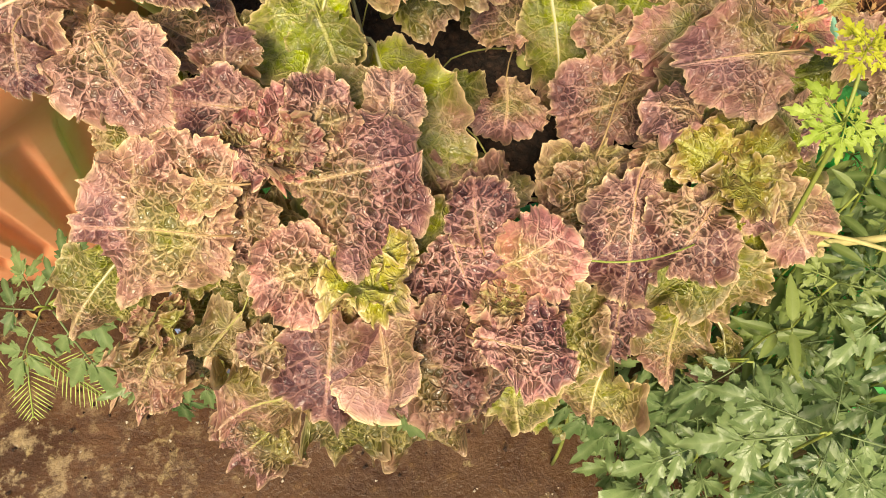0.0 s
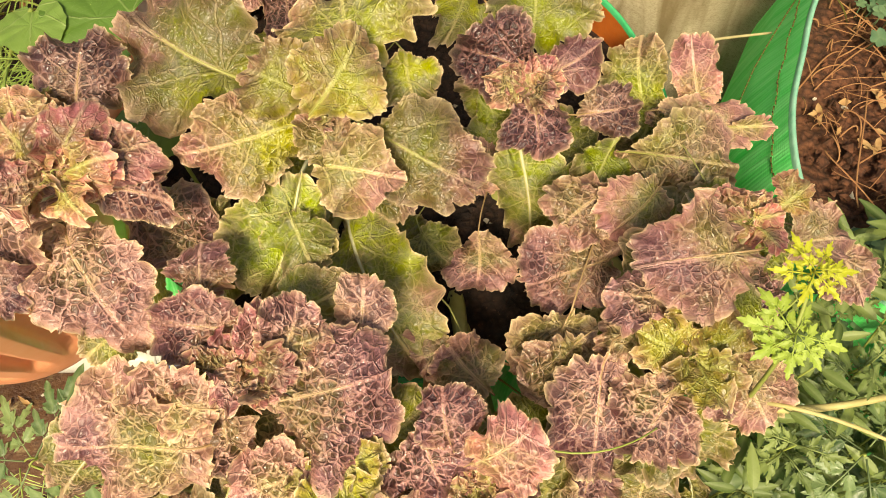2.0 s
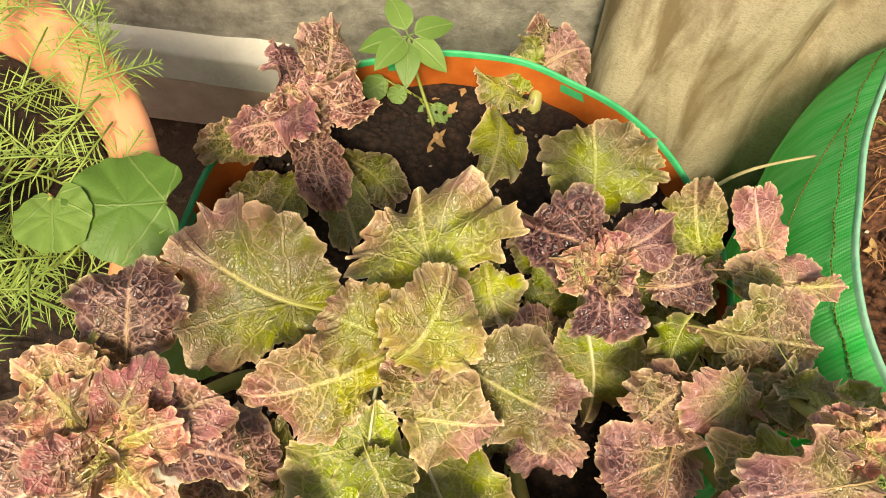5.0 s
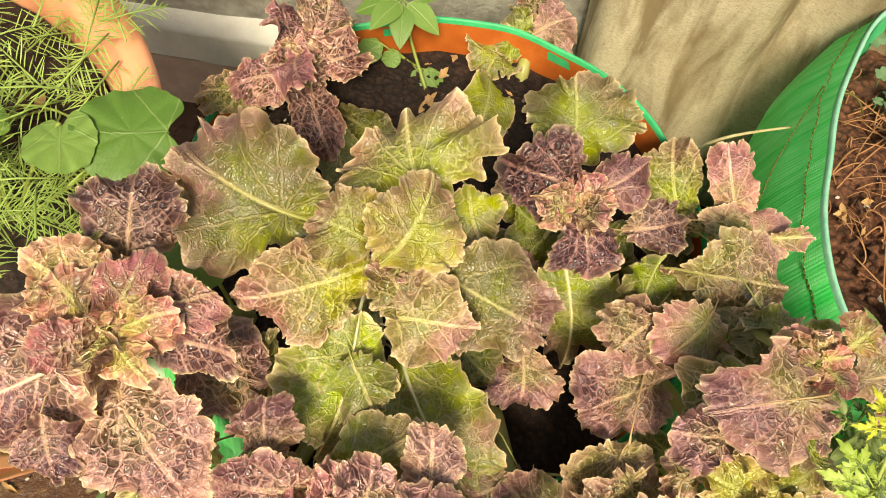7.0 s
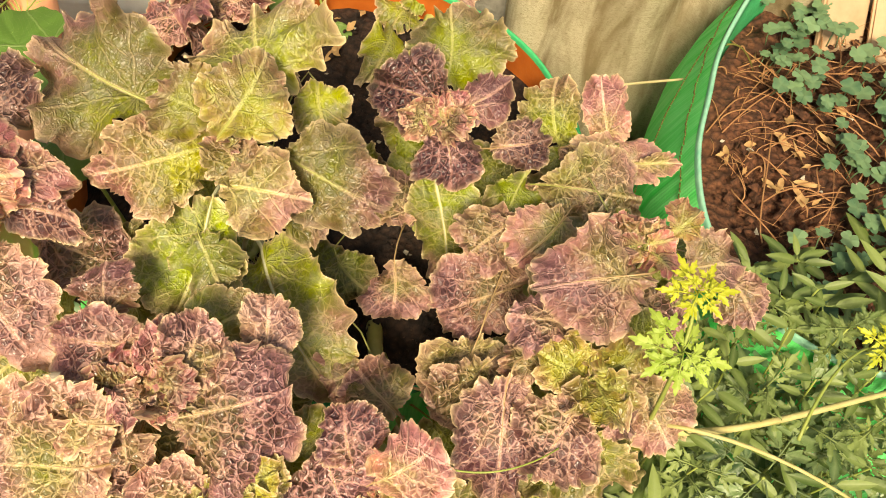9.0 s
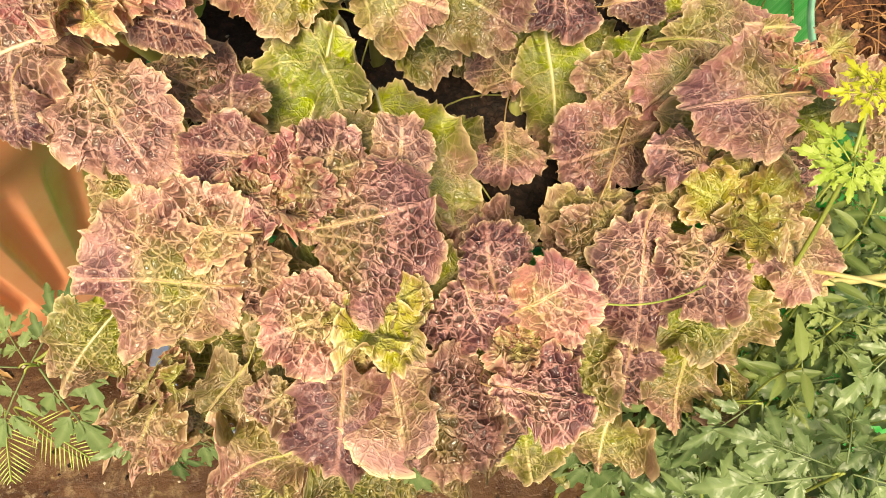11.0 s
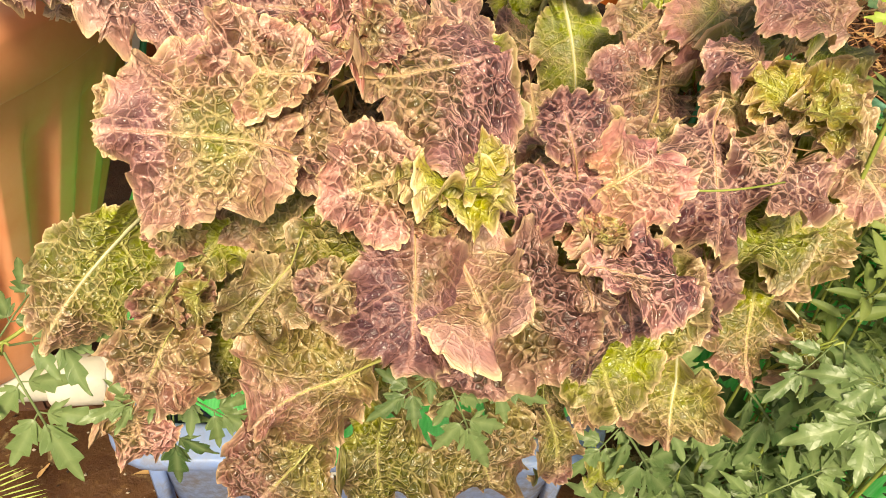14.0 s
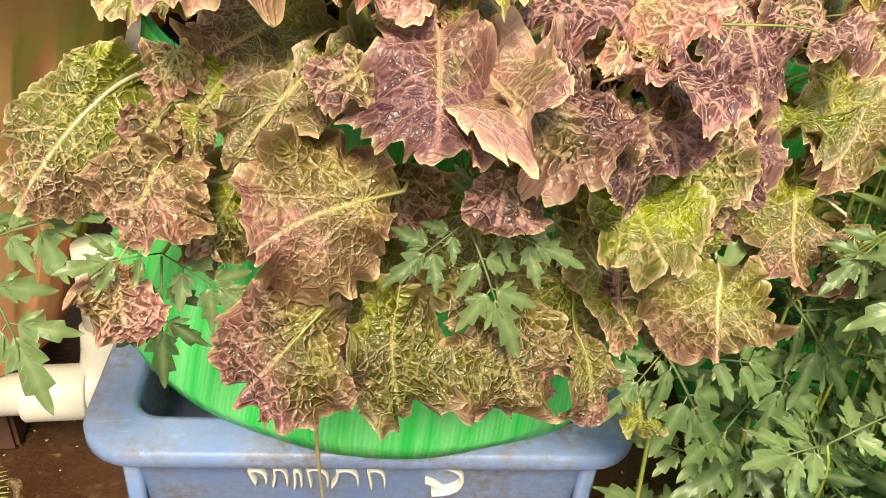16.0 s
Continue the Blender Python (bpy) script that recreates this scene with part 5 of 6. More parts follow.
# ---- foliage kit ----
def blade(length, width, n=7, fold=0.15, droop=0.1, lobes=0.0, serr=0):
    """A pointed leaf along +y: two strips folded on the midrib. Gives verts, faces, uv."""
    verts, faces, uv = [], [], []
    for k in range(n + 1):
        t = k / n
        w = width * 0.5 * 1.95 * t ** 0.6 * (1 - t) ** 0.95
        if lobes:
            w *= 1 - lobes * (0.5 + 0.5 * math.cos(2 * math.pi * t * serr))
        z = -droop * length * t * t
        for sgn in (-1, 0, 1):
            verts.append((sgn * w, t * length, z + fold * w * abs(sgn)))
            uv.append((sgn * w, t * length))
    for k in range(n):
        for c in (0, 1):
            a = k * 3 + c
            faces.append((a, a + 1, a + 4, a + 3))
    return verts, faces, uv


def moved(piece, m):
    v, f, uv = piece
    return [tuple(m @ Vector(p)) for p in v], f, uv


def joined_uv(pieces):
    verts, faces, uv = [], [], []
    for v, f, u in pieces:
        o = len(verts)
        verts += list(v)
        faces += [tuple(i + o for i in q) for q in f]
        uv += list(u)
    return verts, faces, uv


def flat_mesh(name, pieces, mat):
    v, f, u = joined_uv(pieces)
    ob = mesh_object(name, v, f, mat, uv=u)
    me = ob.data
    bpy.data.objects.remove(ob)
    return me


def thread(points, r, sides=5):
    v, f = tube(points, r, sides)
    return v, f, [(0.0, 0.0)] * len(v)


def leaflet(size, width, lobes, rng, fold=0.14, droop=0.12, cut=0.5):
    """One leaflet along +y with forward-pointing lobes on both sides."""
    n = 6 * lobes + 4
    verts, faces, uv = [], [], []
    jig = rng.uniform(0.85, 1.12, (2, lobes + 2))
    for k in range(n + 1):
        t = k / n
        env = 1.85 * t ** 0.5 * (1 - t) ** 0.98
        for c, sgn in enumerate((-1, 0, 1)):
            q = t * lobes * 0.98 + 0.12 * (c == 2)
            w = width * 0.5 * env * (1 - cut + cut * (q % 1.0) ** 1.5) * jig[c // 2, int(q)]
            y = t * size + 0.42 * w * abs(sgn) * (1 - t)
            verts.append((sgn * w, y, fold * w * abs(sgn) - droop * size * t * t + 0.03 * size * math.sin(9 * t + 2 * c)))
            uv.append((sgn * w, y))
    for k in range(n):
        for c in (0, 1):
            q = k * 3 + c
            faces.append((q, q + 1, q + 4, q + 3))
    return verts, faces, uv


def cut_leaf(name, seed, mat, size=0.11, pairs=2, broad=1.0):
    """A cut leaf along +y: stalk, pairs of lobed leaflets and a long lobed end leaflet."""
    rng = np.random.RandomState(seed)
    pieces = [thread([(0, 0, 0), (0, size * 0.25, 0.003), (0, size * 0.56, 0.002)], 0.0009)]
    pieces.append(moved(leaflet(size * 0.50, size * 0.27 * broad, 3, rng), pose(0, size * 0.50, 0.002, -5, 0, rng.uniform(-7, 7))))
    for sg in (-1, 1):
        pieces.append(moved(leaflet(size * 0.21, size * 0.11 * broad, 2, rng), pose(0, size * 0.52, 0.001, 0, 0, -sg * rng.uniform(30, 42))))
    for k in range(pairs):
        y = size * (0.42 - 0.22 * k)
        for sg in (-1, 1):
            a = -sg * rng.uniform(48, 66)
            ln = size * rng.uniform(0.30, 0.38) * (1 - 0.15 * k)
            tilt, bank = rng.uniform(-16, 2), rng.uniform(-14, 14)
            pieces.append(moved(thread([(0, 0, 0), (0, ln * 0.12, 0.0004), (0, ln * 0.25, 0)], 0.0006, 4), pose(0, y, 0.002, tilt, bank, a)))
            pieces.append(moved(leaflet(ln, ln * 0.62 * broad, 2 + (k == 0), rng), pose(0, y, 0.002, tilt, bank, a) @ pose(0, ln * 0.14, 0)))
            for sh in (-1, 1):
                pieces.append(moved(leaflet(ln * 0.45, ln * 0.26 * broad, 2, rng), pose(0, y, 0.002, tilt, bank, a) @ pose(0, ln * 0.15, 0, 0, 0, -sh * rng.uniform(34, 48))))
    return flat_mesh(name, pieces, mat)


def lance_leaf(name, mat, length, width, droop=0.15, fold=0.25):
    return flat_mesh(name, [thread([(0, 0, 0), (0, 0.006, 0)], 0.0007), moved(blade(length, width, 9, fold, droop), pose(0, 0.005, 0))], mat)


def aim(pos, way, up=(0, -0.2, 1), scale=1.0):
    """Pose of a leaf at pos whose tip points along way and whose face looks to up."""
    y = Vector(way).normalized()
    z = Vector(up)
    z = (z - y * z.dot(y)).normalized()
    x = y.cross(z)
    m = Matrix((x, y, z)).transposed().to_4x4()
    return Matrix.Translation(pos) @ m @ Matrix.Scale(scale, 4)


COSMOS = [cut_leaf("cut_leaf", 100 + k, M_COSMOS, broad=1.22) for k in range(6)]
LIME = [cut_leaf("lime_leaf", 120 + k, M_LIME, 0.055, 2, 1.5) for k in range(2)]
SMALLCUT = [cut_leaf("small_cut_leaf", 130 + k, M_WEED, 0.052) for k in range(3)]
YELLOW = [cut_leaf("yellow_leaf", 124 + k, M_YELLOW, 0.040, 2, 1.2) for k in range(2)]
LANCE = [lance_leaf("lance_leaf", M_WEED, 0.030 + 0.005 * k, 0.0125 + 0.0018 * k) for k in range(3)]


def stem_plant(name, label, category, group, foot, top, meshes, nodes, rng, size=1.0, mat=None, opposite=True, r=0.0022, droop=-0.15, first=0.25):
    th = thing(name, label, category, group, foot)
    f0, t0 = np.array(foot, dtype=float), np.array(top, dtype=float)
    side = rng.normal(0, 0.015, 3)
    path = bezier([f0, f0 * 0.6 + t0 * 0.4 + side + (0, 0, 0.03), f0 * 0.2 + t0 * 0.8 - side, t0], 14)
    v, f = tube(path, np.linspace(r, r * 0.45, 14), 6)
    mesh_object("stem", under(th, v), f, mat or M_STEM, th, "green stem")
    a = rng.uniform(0, 6.28)
    for k in range(nodes):
        t = first + (1 - first) * k / max(1, nodes - 1)
        p = path[min(13, int(round(t * 13)))]
        for s in range(2 if opposite else 1):
            b = a + math.pi * s + rng.uniform(-0.3, 0.3)
            rise = droop + 0.55 * t * t + rng.uniform(-0.15, 0.15)
            way = (math.cos(b), math.sin(b), rise)
            share("leaf", meshes[rng.randint(len(meshes))], th, aim(p - f0, way, (0.1 * math.cos(b), 0.1 * math.sin(b) - 0.35, 1), size * rng.uniform(0.8, 1.15) * (1.05 - 0.25 * t)))
        a += 1.57 + rng.uniform(-0.4, 0.4)
    return th


# ---- cosmos thicket on the right of the crate ----
rng = np.random.RandomState(31)
COSMOS_LABEL = "bushy young cosmos plant with deeply cut green leaves"
spots = [(0.165, 0.205, 0.28), (0.215, 0.170, 0.30), (0.250, 0.225, 0.37), (0.300, 0.150, 0.34), (0.330, 0.235, 0.43), (0.360, 0.175, 0.40), (0.405, 0.235, 0.47),
         (0.440, 0.160, 0.42), (0.240, 0.120, 0.24), (0.330, 0.105, 0.33), (0.470, 0.245, 0.48), (0.340, 0.295, 0.47), (0.410, 0.105, 0.36), (0.275, 0.262, 0.44), (0.380, 0.285, 0.48)]
for x, y, h in spots:
    foot = (x + 0.25 * (0.30 - x) + rng.uniform(-0.02, 0.02), y + 0.02, 0.0)
    stem_plant("cosmos", COSMOS_LABEL, "plant", "cosmos thicket", foot, (x, y, h), COSMOS, 4, rng, 1.02, first=0.45)


def leaf_plant(name, label, category, group, foot, joint, rows, meshes, mesh_size, face=(0.0, -0.6, 0.8), r=0.0022, mat=None):
    """A stem from foot to joint and leaves given by their foot and tip."""
    th = thing(name, label, category, group, foot)
    f0, j0 = np.array(foot, dtype=float), np.array(joint, dtype=float)
    v, f = tube(bezier([f0, f0 * 0.55 + j0 * 0.45 + (0.01, 0, 0.05), f0 * 0.15 + j0 * 0.85 - (0.006, 0, 0.01), j0], 14), np.linspace(r, r * 0.5, 14), 6)
    mesh_object("stem", under(th, v), f, mat or M_STEM, th, "green stem")
    for k, (b0, tip) in enumerate(rows):
        d = np.array(tip, dtype=float) - np.array(b0)
        share("leaf", meshes[k % len(meshes)], th, aim(np.array(b0) - f0, d, face, float(np.linalg.norm(d)) / mesh_size))
        if np.linalg.norm(np.array(b0) - j0) > 0.008:
            v, f = tube(bezier([j0 - (0, 0, 0.01), (j0 + np.array(b0)) / 2 + (0, 0, 0.008), b0], 6), 0.0009, 5)
            mesh_object("leaf_stalk", under(th, v), f, M_STEM, th)
    return th


leaf_plant("cosmos", "cosmos plant with blue-green cut leaves beside the crate", "plant", "cosmos thicket", (0.13, 0.22, 0.0), (0.105, 0.205, 0.365), [
    ((0.086, 0.196, 0.378), (0.150, 0.172, 0.278)), ((0.105, 0.205, 0.365), (0.060, 0.180, 0.320)), ((0.110, 0.205, 0.372), (0.140, 0.215, 0.440)), ((0.120, 0.205, 0.350), (0.200, 0.200, 0.340))], COSMOS, 0.11)
leaf_plant("cosmos", "cosmos plant with long olive cut leaves", "plant", "cosmos thicket", (0.21, 0.235, 0.0), (0.180, 0.210, 0.395), [
    ((0.168, 0.206, 0.402), (0.245, 0.190, 0.308)), ((0.190, 0.205, 0.375), (0.175, 0.180, 0.285)), ((0.185, 0.205, 0.385), (0.270, 0.205, 0.385)), ((0.215, 0.190, 0.455), (0.236, 0.166, 0.365)), ((0.212, 0.192, 0.455), (0.160, 0.165, 0.430))], COSMOS, 0.11)
leaf_plant("cosmos", "low cosmos plant with spreading cut leaves", "plant", "cosmos thicket", (0.26, 0.23, 0.0), (0.245, 0.218, 0.256), [
    ((0.240, 0.217, 0.250), (0.128, 0.190, 0.236)), ((0.245, 0.215, 0.250), (0.310, 0.185, 0.215)), ((0.240, 0.215, 0.245), (0.205, 0.170, 0.175)), ((0.250, 0.215, 0.250), (0.265, 0.170, 0.170)), ((0.25, 0.218, 0.26), (0.32, 0.23, 0.27))], COSMOS, 0.11)
leaf_plant("cosmos", "cosmos plant with flat pale green cut leaves", "plant", "cosmos thicket", (0.28, 0.17, 0.0), (0.258, 0.141, 0.455), [
    ((0.252, 0.144, 0.457), (0.180, 0.178, 0.452)), ((0.250, 0.140, 0.455), (0.158, 0.138, 0.430)), ((0.260, 0.146, 0.458), (0.284, 0.212, 0.462)), ((0.264, 0.140, 0.455), (0.338, 0.122, 0.440)), ((0.258, 0.136, 0.452), (0.232, 0.082, 0.425)), ((0.262, 0.136, 0.452), (0.300, 0.080, 0.43))], COSMOS, 0.11, (0.0, -0.35, 0.95))
leaf_plant("cosmos", "cosmos plant with drooping grey-green cut leaves", "plant", "cosmos thicket", (0.33, 0.26, 0.0), (0.315, 0.225, 0.485), [
    ((0.312, 0.224, 0.487), (0.255, 0.180, 0.470)), ((0.315, 0.222, 0.485), (0.318, 0.140, 0.450)), ((0.320, 0.225, 0.485), (0.395, 0.190, 0.465)), ((0.318, 0.230, 0.488), (0.370, 0.285, 0.500)), ((0.312, 0.228, 0.488), (0.260, 0.262, 0.500))], COSMOS, 0.11, (0.0, -0.4, 0.9))

# the pale lime shoot above the thicket
shoot = thing("cosmos_shoot", "bright lime cosmos shoot with finely cut top leaves", "plant", "", (0.245, 0.262, 0.0))
S0 = np.array((0.245, 0.262, 0.0))
v, f = tube(bezier([(0.245, 0.262, 0.0), (0.252, 0.262, 0.30), (0.222, 0.248, 0.52), (0.216, 0.262, 0.630)], 14), np.linspace(0.0026, 0.0014, 14), 6)
mesh_object("stem", under(shoot, v), f, M_STEM, shoot, "yellow-green stem")
v, f = tube(bezier([(0.216, 0.262, 0.628), (0.222, 0.276, 0.640), (0.222, 0.286, 0.654)], 6), 0.0012, 6)
mesh_object("stem", under(shoot, v), f, M_STEM, shoot, "yellow-green stem")
C1, C2 = np.array((0.216, 0.263, 0.632)), np.array((0.222, 0.290, 0.657))
for k, (ang, ln, rise) in enumerate(((160, 0.026, 0.0), (115, 0.027, 0.1), (55, 0.018, 0.1), (205, 0.024, -0.1), (-20, 0.024, 0.0), (250, 0.022, -0.2), (-60, 0.020, -0.2))):
    d = np.array((math.cos(radians(ang)), math.sin(radians(ang)), rise))
    share("leaf", LIME[k % 2], shoot, aim(C1 - S0 + (0, 0, 0.001 * k), d, (0, -0.4, 0.9), ln / 0.055 * 1.25))
for k, (ang, ln, rise) in enumerate(((170, 0.020, 0.0), (110, 0.022, 0.2), (50, 0.020, 0.1), (0, 0.022, 0.0), (-60, 0.018, 0.0), (-120, 0.020, -0.1), (140, 0.012, 0.6), (-20, 0.012, 0.6))):
    d = np.array((math.cos(radians(ang)), math.sin(radians(ang)), rise))
    share("leaf", YELLOW[k % 2], shoot, aim(C2 - S0 + (0, 0, 0.001 * k), d, (0, -0.4, 0.9), ln / 0.040 * 1.2))

leaf_plant("cosmos_shoot", "small yellow-green cosmos shoot among the weeds", "plant", "", (0.38, 0.24, 0.0), (0.400, 0.302, 0.540), [
    ((0.400, 0.302, 0.541), (0.380, 0.316, 0.548)), ((0.400, 0.302, 0.541), (0.410, 0.324, 0.546)), ((0.400, 0.302, 0.541), (0.384, 0.286, 0.538)), ((0.400, 0.302, 0.541), (0.418, 0.290, 0.540)), ((0.400, 0.302, 0.542), (0.396, 0.312, 0.558))], YELLOW, 0.040, (0.0, -0.4, 0.9), 0.0018)

# single cosmos leaves pushing out between the lettuces
def lone_leaf(label, foot, joint, rows, seed, mat_list=COSMOS, r=0.0016):
    th = thing("cosmos_sprig", label, "plant", "cosmos sprigs", foot)
    v, f = tube(bezier([foot, np.array(foot) * 0.5 + np.array(joint) * 0.5 + (0, 0, 0.02), joint], 10), np.linspace(r, r * 0.7, 10), 6)
    mesh_object("stem", under(th, v), f, M_STEM, th, "yellow-green stem")
    for k, (p, way, s) in enumerate(rows):
        share("leaf", mat_list[(seed + k) % len(mat_list)], th, aim(np.array(p) - np.array(foot), way, (0, -0.7, 0.7), 0.68 * s))
    return th


lone_leaf("cosmos sprig with dark cut leaves between lettuces", (-0.03, 0.32, 0.41), (-0.035, 0.180, 0.470), [
    ((-0.040, 0.172, 0.470), (0.3, -0.35, -0.75), 1.0), ((-0.040, 0.174, 0.475), (-0.7, -0.25, -0.45), 0.75), ((-0.036, 0.174, 0.474), (0.85, -0.3, -0.25), 0.8), ((-0.040, 0.178, 0.480), (0.0, -0.3, 0.6), 0.6)], 0)
lone_leaf("cosmos sprig with grey-green leaves over the crate", (-0.16, 0.31, 0.41), (-0.190, 0.192, 0.445), [
    ((-0.190, 0.188, 0.446), (-0.05, -0.3, -0.9), 1.0), ((-0.190, 0.188, 0.448), (0.75, -0.3, -0.4), 0.85), ((-0.190, 0.188, 0.448), (-0.5, -0.3, 0.1), 0.7)], 2)
leaf_plant("cosmos_sprig", "cosmos sprig with pale blue-green cut leaves beside the planter", "plant", "cosmos sprigs", (-0.19, 0.34, 0.41), (-0.305, 0.252, 0.412), [
    ((-0.306, 0.250, 0.414), (-0.268, 0.318, 0.438)), ((-0.296, 0.248, 0.416), (-0.212, 0.226, 0.455)), ((-0.300, 0.246, 0.412), (-0.262, 0.196, 0.330)), ((-0.310, 0.250, 0.412), (-0.345, 0.300, 0.420)),
    ((-0.316, 0.248, 0.410), (-0.395, 0.260, 0.395)), ((-0.312, 0.244, 0.408), (-0.352, 0.198, 0.350))], COSMOS, 0.11, (0.0, -0.5, 0.85), 0.0024)

# ---- weeds in the side bag ----
rng = np.random.RandomState(41)
WEED_LABEL = "low green weed with opposite lance-shaped leaves"
for x, y, h in ((0.345, 0.405, 0.07), (0.385, 0.420, 0.06), (0.430, 0.400, 0.07), (0.470, 0.430, 0.07), (0.510, 0.450, 0.06), (0.545, 0.440, 0.08), (0.390, 0.365, 0.09), (0.450, 0.360, 0.10), (0.500, 0.380, 0.10), (0.540, 0.340, 0.10), (0.360, 0.375, 0.09), (0.425, 0.340, 0.10)):
    stem_plant("weed", WEED_LABEL, "plant", "weeds in the side bag", (x, y, 0.428), (x + rng.uniform(-0.02, 0.02), y - 0.02, 0.43 + h), LANCE, 6, rng, 1.0, first=0.25, r=0.0016)
# taller ones that grow beside the bag
for x, y, z in ((0.311, 0.278, 0.530), (0.289, 0.305, 0.545), (0.266, 0.272, 0.545), (0.335, 0.318, 0.540), (0.352, 0.285, 0.525), (0.378, 0.318, 0.540), (0.400, 0.290, 0.525), (0.325, 0.345, 0.530), (0.300, 0.345, 0.520), (0.275, 0.330, 0.520), (0.222, 0.194, 0.508), (0.300, 0.255, 0.515),
                (0.262, 0.230, 0.500), (0.345, 0.255, 0.510), (0.425, 0.330, 0.540), (0.440, 0.285, 0.520), (0.262, 0.305, 0.500), (0.370, 0.355, 0.530), (0.250, 0.250, 0.520), (0.395, 0.255, 0.505), (0.355, 0.215, 0.500), (0.385, 0.225, 0.505), (0.330, 0.205, 0.495), (0.415, 0.215, 0.500), (0.365, 0.180, 0.480)):
    stem_plant("weed", "upright weed with pale-veined lance-shaped leaves", "plant", "weeds beside the side bag", (x + 0.25 * (0.29 - x), 0.225 + rng.uniform(-0.03, 0.03), 0.0), (x, y, z), SMALLCUT if rng.uniform() < 0.45 else LANCE, 7, rng, 0.92, first=0.66, r=0.0017)


def clover_mesh(seed, size):
    rng = np.random.RandomState(seed)
    pieces = [thread([(0, 0, -0.02), (0.001, 0, -0.01), (0, 0, 0)], 0.0006)]
    for k in range(3):
        v, u = [(0, 0, 0)], [(0, 0)]
        n = 15
        for j in range(n):
            a = -1.12 + 2.24 * j / (n - 1)
            r = size * (0.72 + 0.28 * math.cos(a * 1.1)) * (1 - 0.38 * math.exp(-(a / 0.24) ** 2))
            v.append((r * math.sin(a) * 0.95, r * math.cos(a), 0.12 * size * abs(math.sin(a))))
            u.append((v[-1][0], v[-1][1]))
        f = [(0, j + 1, j) for j in range(1, n)]
        pieces.append(moved((v, f, u), pose(0, 0, 0, rng.uniform(-14, 4), 0, 120 * k + rng.uniform(-6, 6))))
    return flat_mesh("clover_leaf", pieces, M_CLOVER)


CLOVERS = [clover_mesh(60 + k, 0.0086) for k in range(3)]
rng = np.random.RandomState(43)
for cx, cy, n, spread in ((0.440, 0.655, 9, 0.026), (0.468, 0.700, 8, 0.026), (0.452, 0.600, 9, 0.030), (0.475, 0.530, 8, 0.028), (0.480, 0.640, 7, 0.035), (0.36, 0.385, 6, 0.03), (0.345, 0.335, 5, 0.03), (0.52, 0.58, 8, 0.04), (0.500, 0.500, 9, 0.03), (0.530, 0.640, 9, 0.035), (0.545, 0.540, 9, 0.035), (0.490, 0.690, 8, 0.026), (0.385, 0.40, 8, 0.03), (0.44, 0.42, 9, 0.03), (0.42, 0.36, 9, 0.03), (0.49, 0.46, 7, 0.03), (0.56, 0.60, 8, 0.04)):
    th = thing("wood_sorrel", "wood sorrel with grey-green three-part leaves", "plant", "wood sorrel", (cx, cy, 0.438))
    for k in range(n):
        share("leaf", CLOVERS[rng.randint(3)], th, pose(rng.normal(0, spread * 0.6), rng.normal(0, spread * 0.6), 0.022 + rng.uniform(0, 0.018), rng.uniform(-15, 15), rng.uniform(-15, 15), rng.uniform(0, 360)) @ Matrix.Scale(rng.uniform(0.8, 1.3), 4))

# ---- weed with round leaves in the main bag ----
def round_leaf_mesh(name, size, mat, notch=0.35, wav=0.06, seed=0):
    rng = np.random.RandomState(seed)
    n, m = 96, 9
    v, u, f = [(0, 0.0, 0)], [(0, 0)], []
    ph = rng.uniform(0, 6.28, 3)
    for i in range(1, m + 1):
        for j in range(n):
            a = 2 * math.pi * j / n
            d = min(a, 2 * math.pi - a)
            r = size * (1 - notch * math.exp(-(d / 0.30) ** 2)) * (1 + 0.03 * math.sin(3 * a + ph[0]) + 0.025 * math.sin(7 * a + ph[1]) + 0.012 * math.sin(19 * a + ph[2]))
            r *= i / m
            x, y = -r * math.sin(a), -r * math.cos(a)
            z = wav * size * math.sin(2 * a + ph[2]) * (i / m) ** 2 - 0.08 * size * (i / m) ** 2 + 0.05 * size * abs(math.sin(4.5 * a + ph[0])) * (i / m) + 0.035 * size * math.sin(11 * a + ph[1]) * (i / m) ** 4
            v.append((x, y, z))
            u.append((x, y + size * (1 - notch)))
    v = [(x, y + size * (1 - notch), z) for x, y, z in v]
    u[0] = (0, size * (1 - notch))
    f += [(0, 1 + j, 1 + (j + 1) % n) for j in range(n)]
    for i in range(m - 1):
        o = 1 + i * n
        f += [(o + j, o + n + j, o + n + (j + 1) % n, o + (j + 1) % n) for j in range(n)]
    return flat_mesh(name, [(v, f, u)], mat)


BIGROUND = round_leaf_mesh("round_leaf", 0.040, M_ROUND, 0.35, 0.15, 3)
ROUND2 = round_leaf_mesh("round_leaf", 0.032, M_GOURD, 0.40, 0.08, 4)
OVAL = round_leaf_mesh("oval_leaf", 0.014, M_ROUND, 0.05, 0.1, 5)

gourd = thing("gourd_seedling", "gourd seedling with broad round green leaves", "plant", "", (-0.335, 0.50, 0.52))
G0 = np.array((-0.335, 0.50, 0.52))
for p, way, me, s in (((-0.204, 0.530, 0.602), (-0.9, 0.0, 0.0), BIGROUND, 1.0), ((-0.278, 0.536, 0.606), (0.15, -0.98, 0.0), ROUND2, 0.80), ((-0.330, 0.535, 0.590), (-0.8, 0.3, 0.1), ROUND2, 0.8)):
    v, f = tube(bezier([G0, G0 * 0.4 + np.array(p) * 0.6 + (0, 0, 0.02), p], 8), 0.0016, 6)
    mesh_object("leaf_stalk", v - G0, f, M_STEM, gourd, "green leaf stalk")
    share("leaf", me, gourd, aim(np.array(p) - G0, way, (0, -0.15, 1), s))
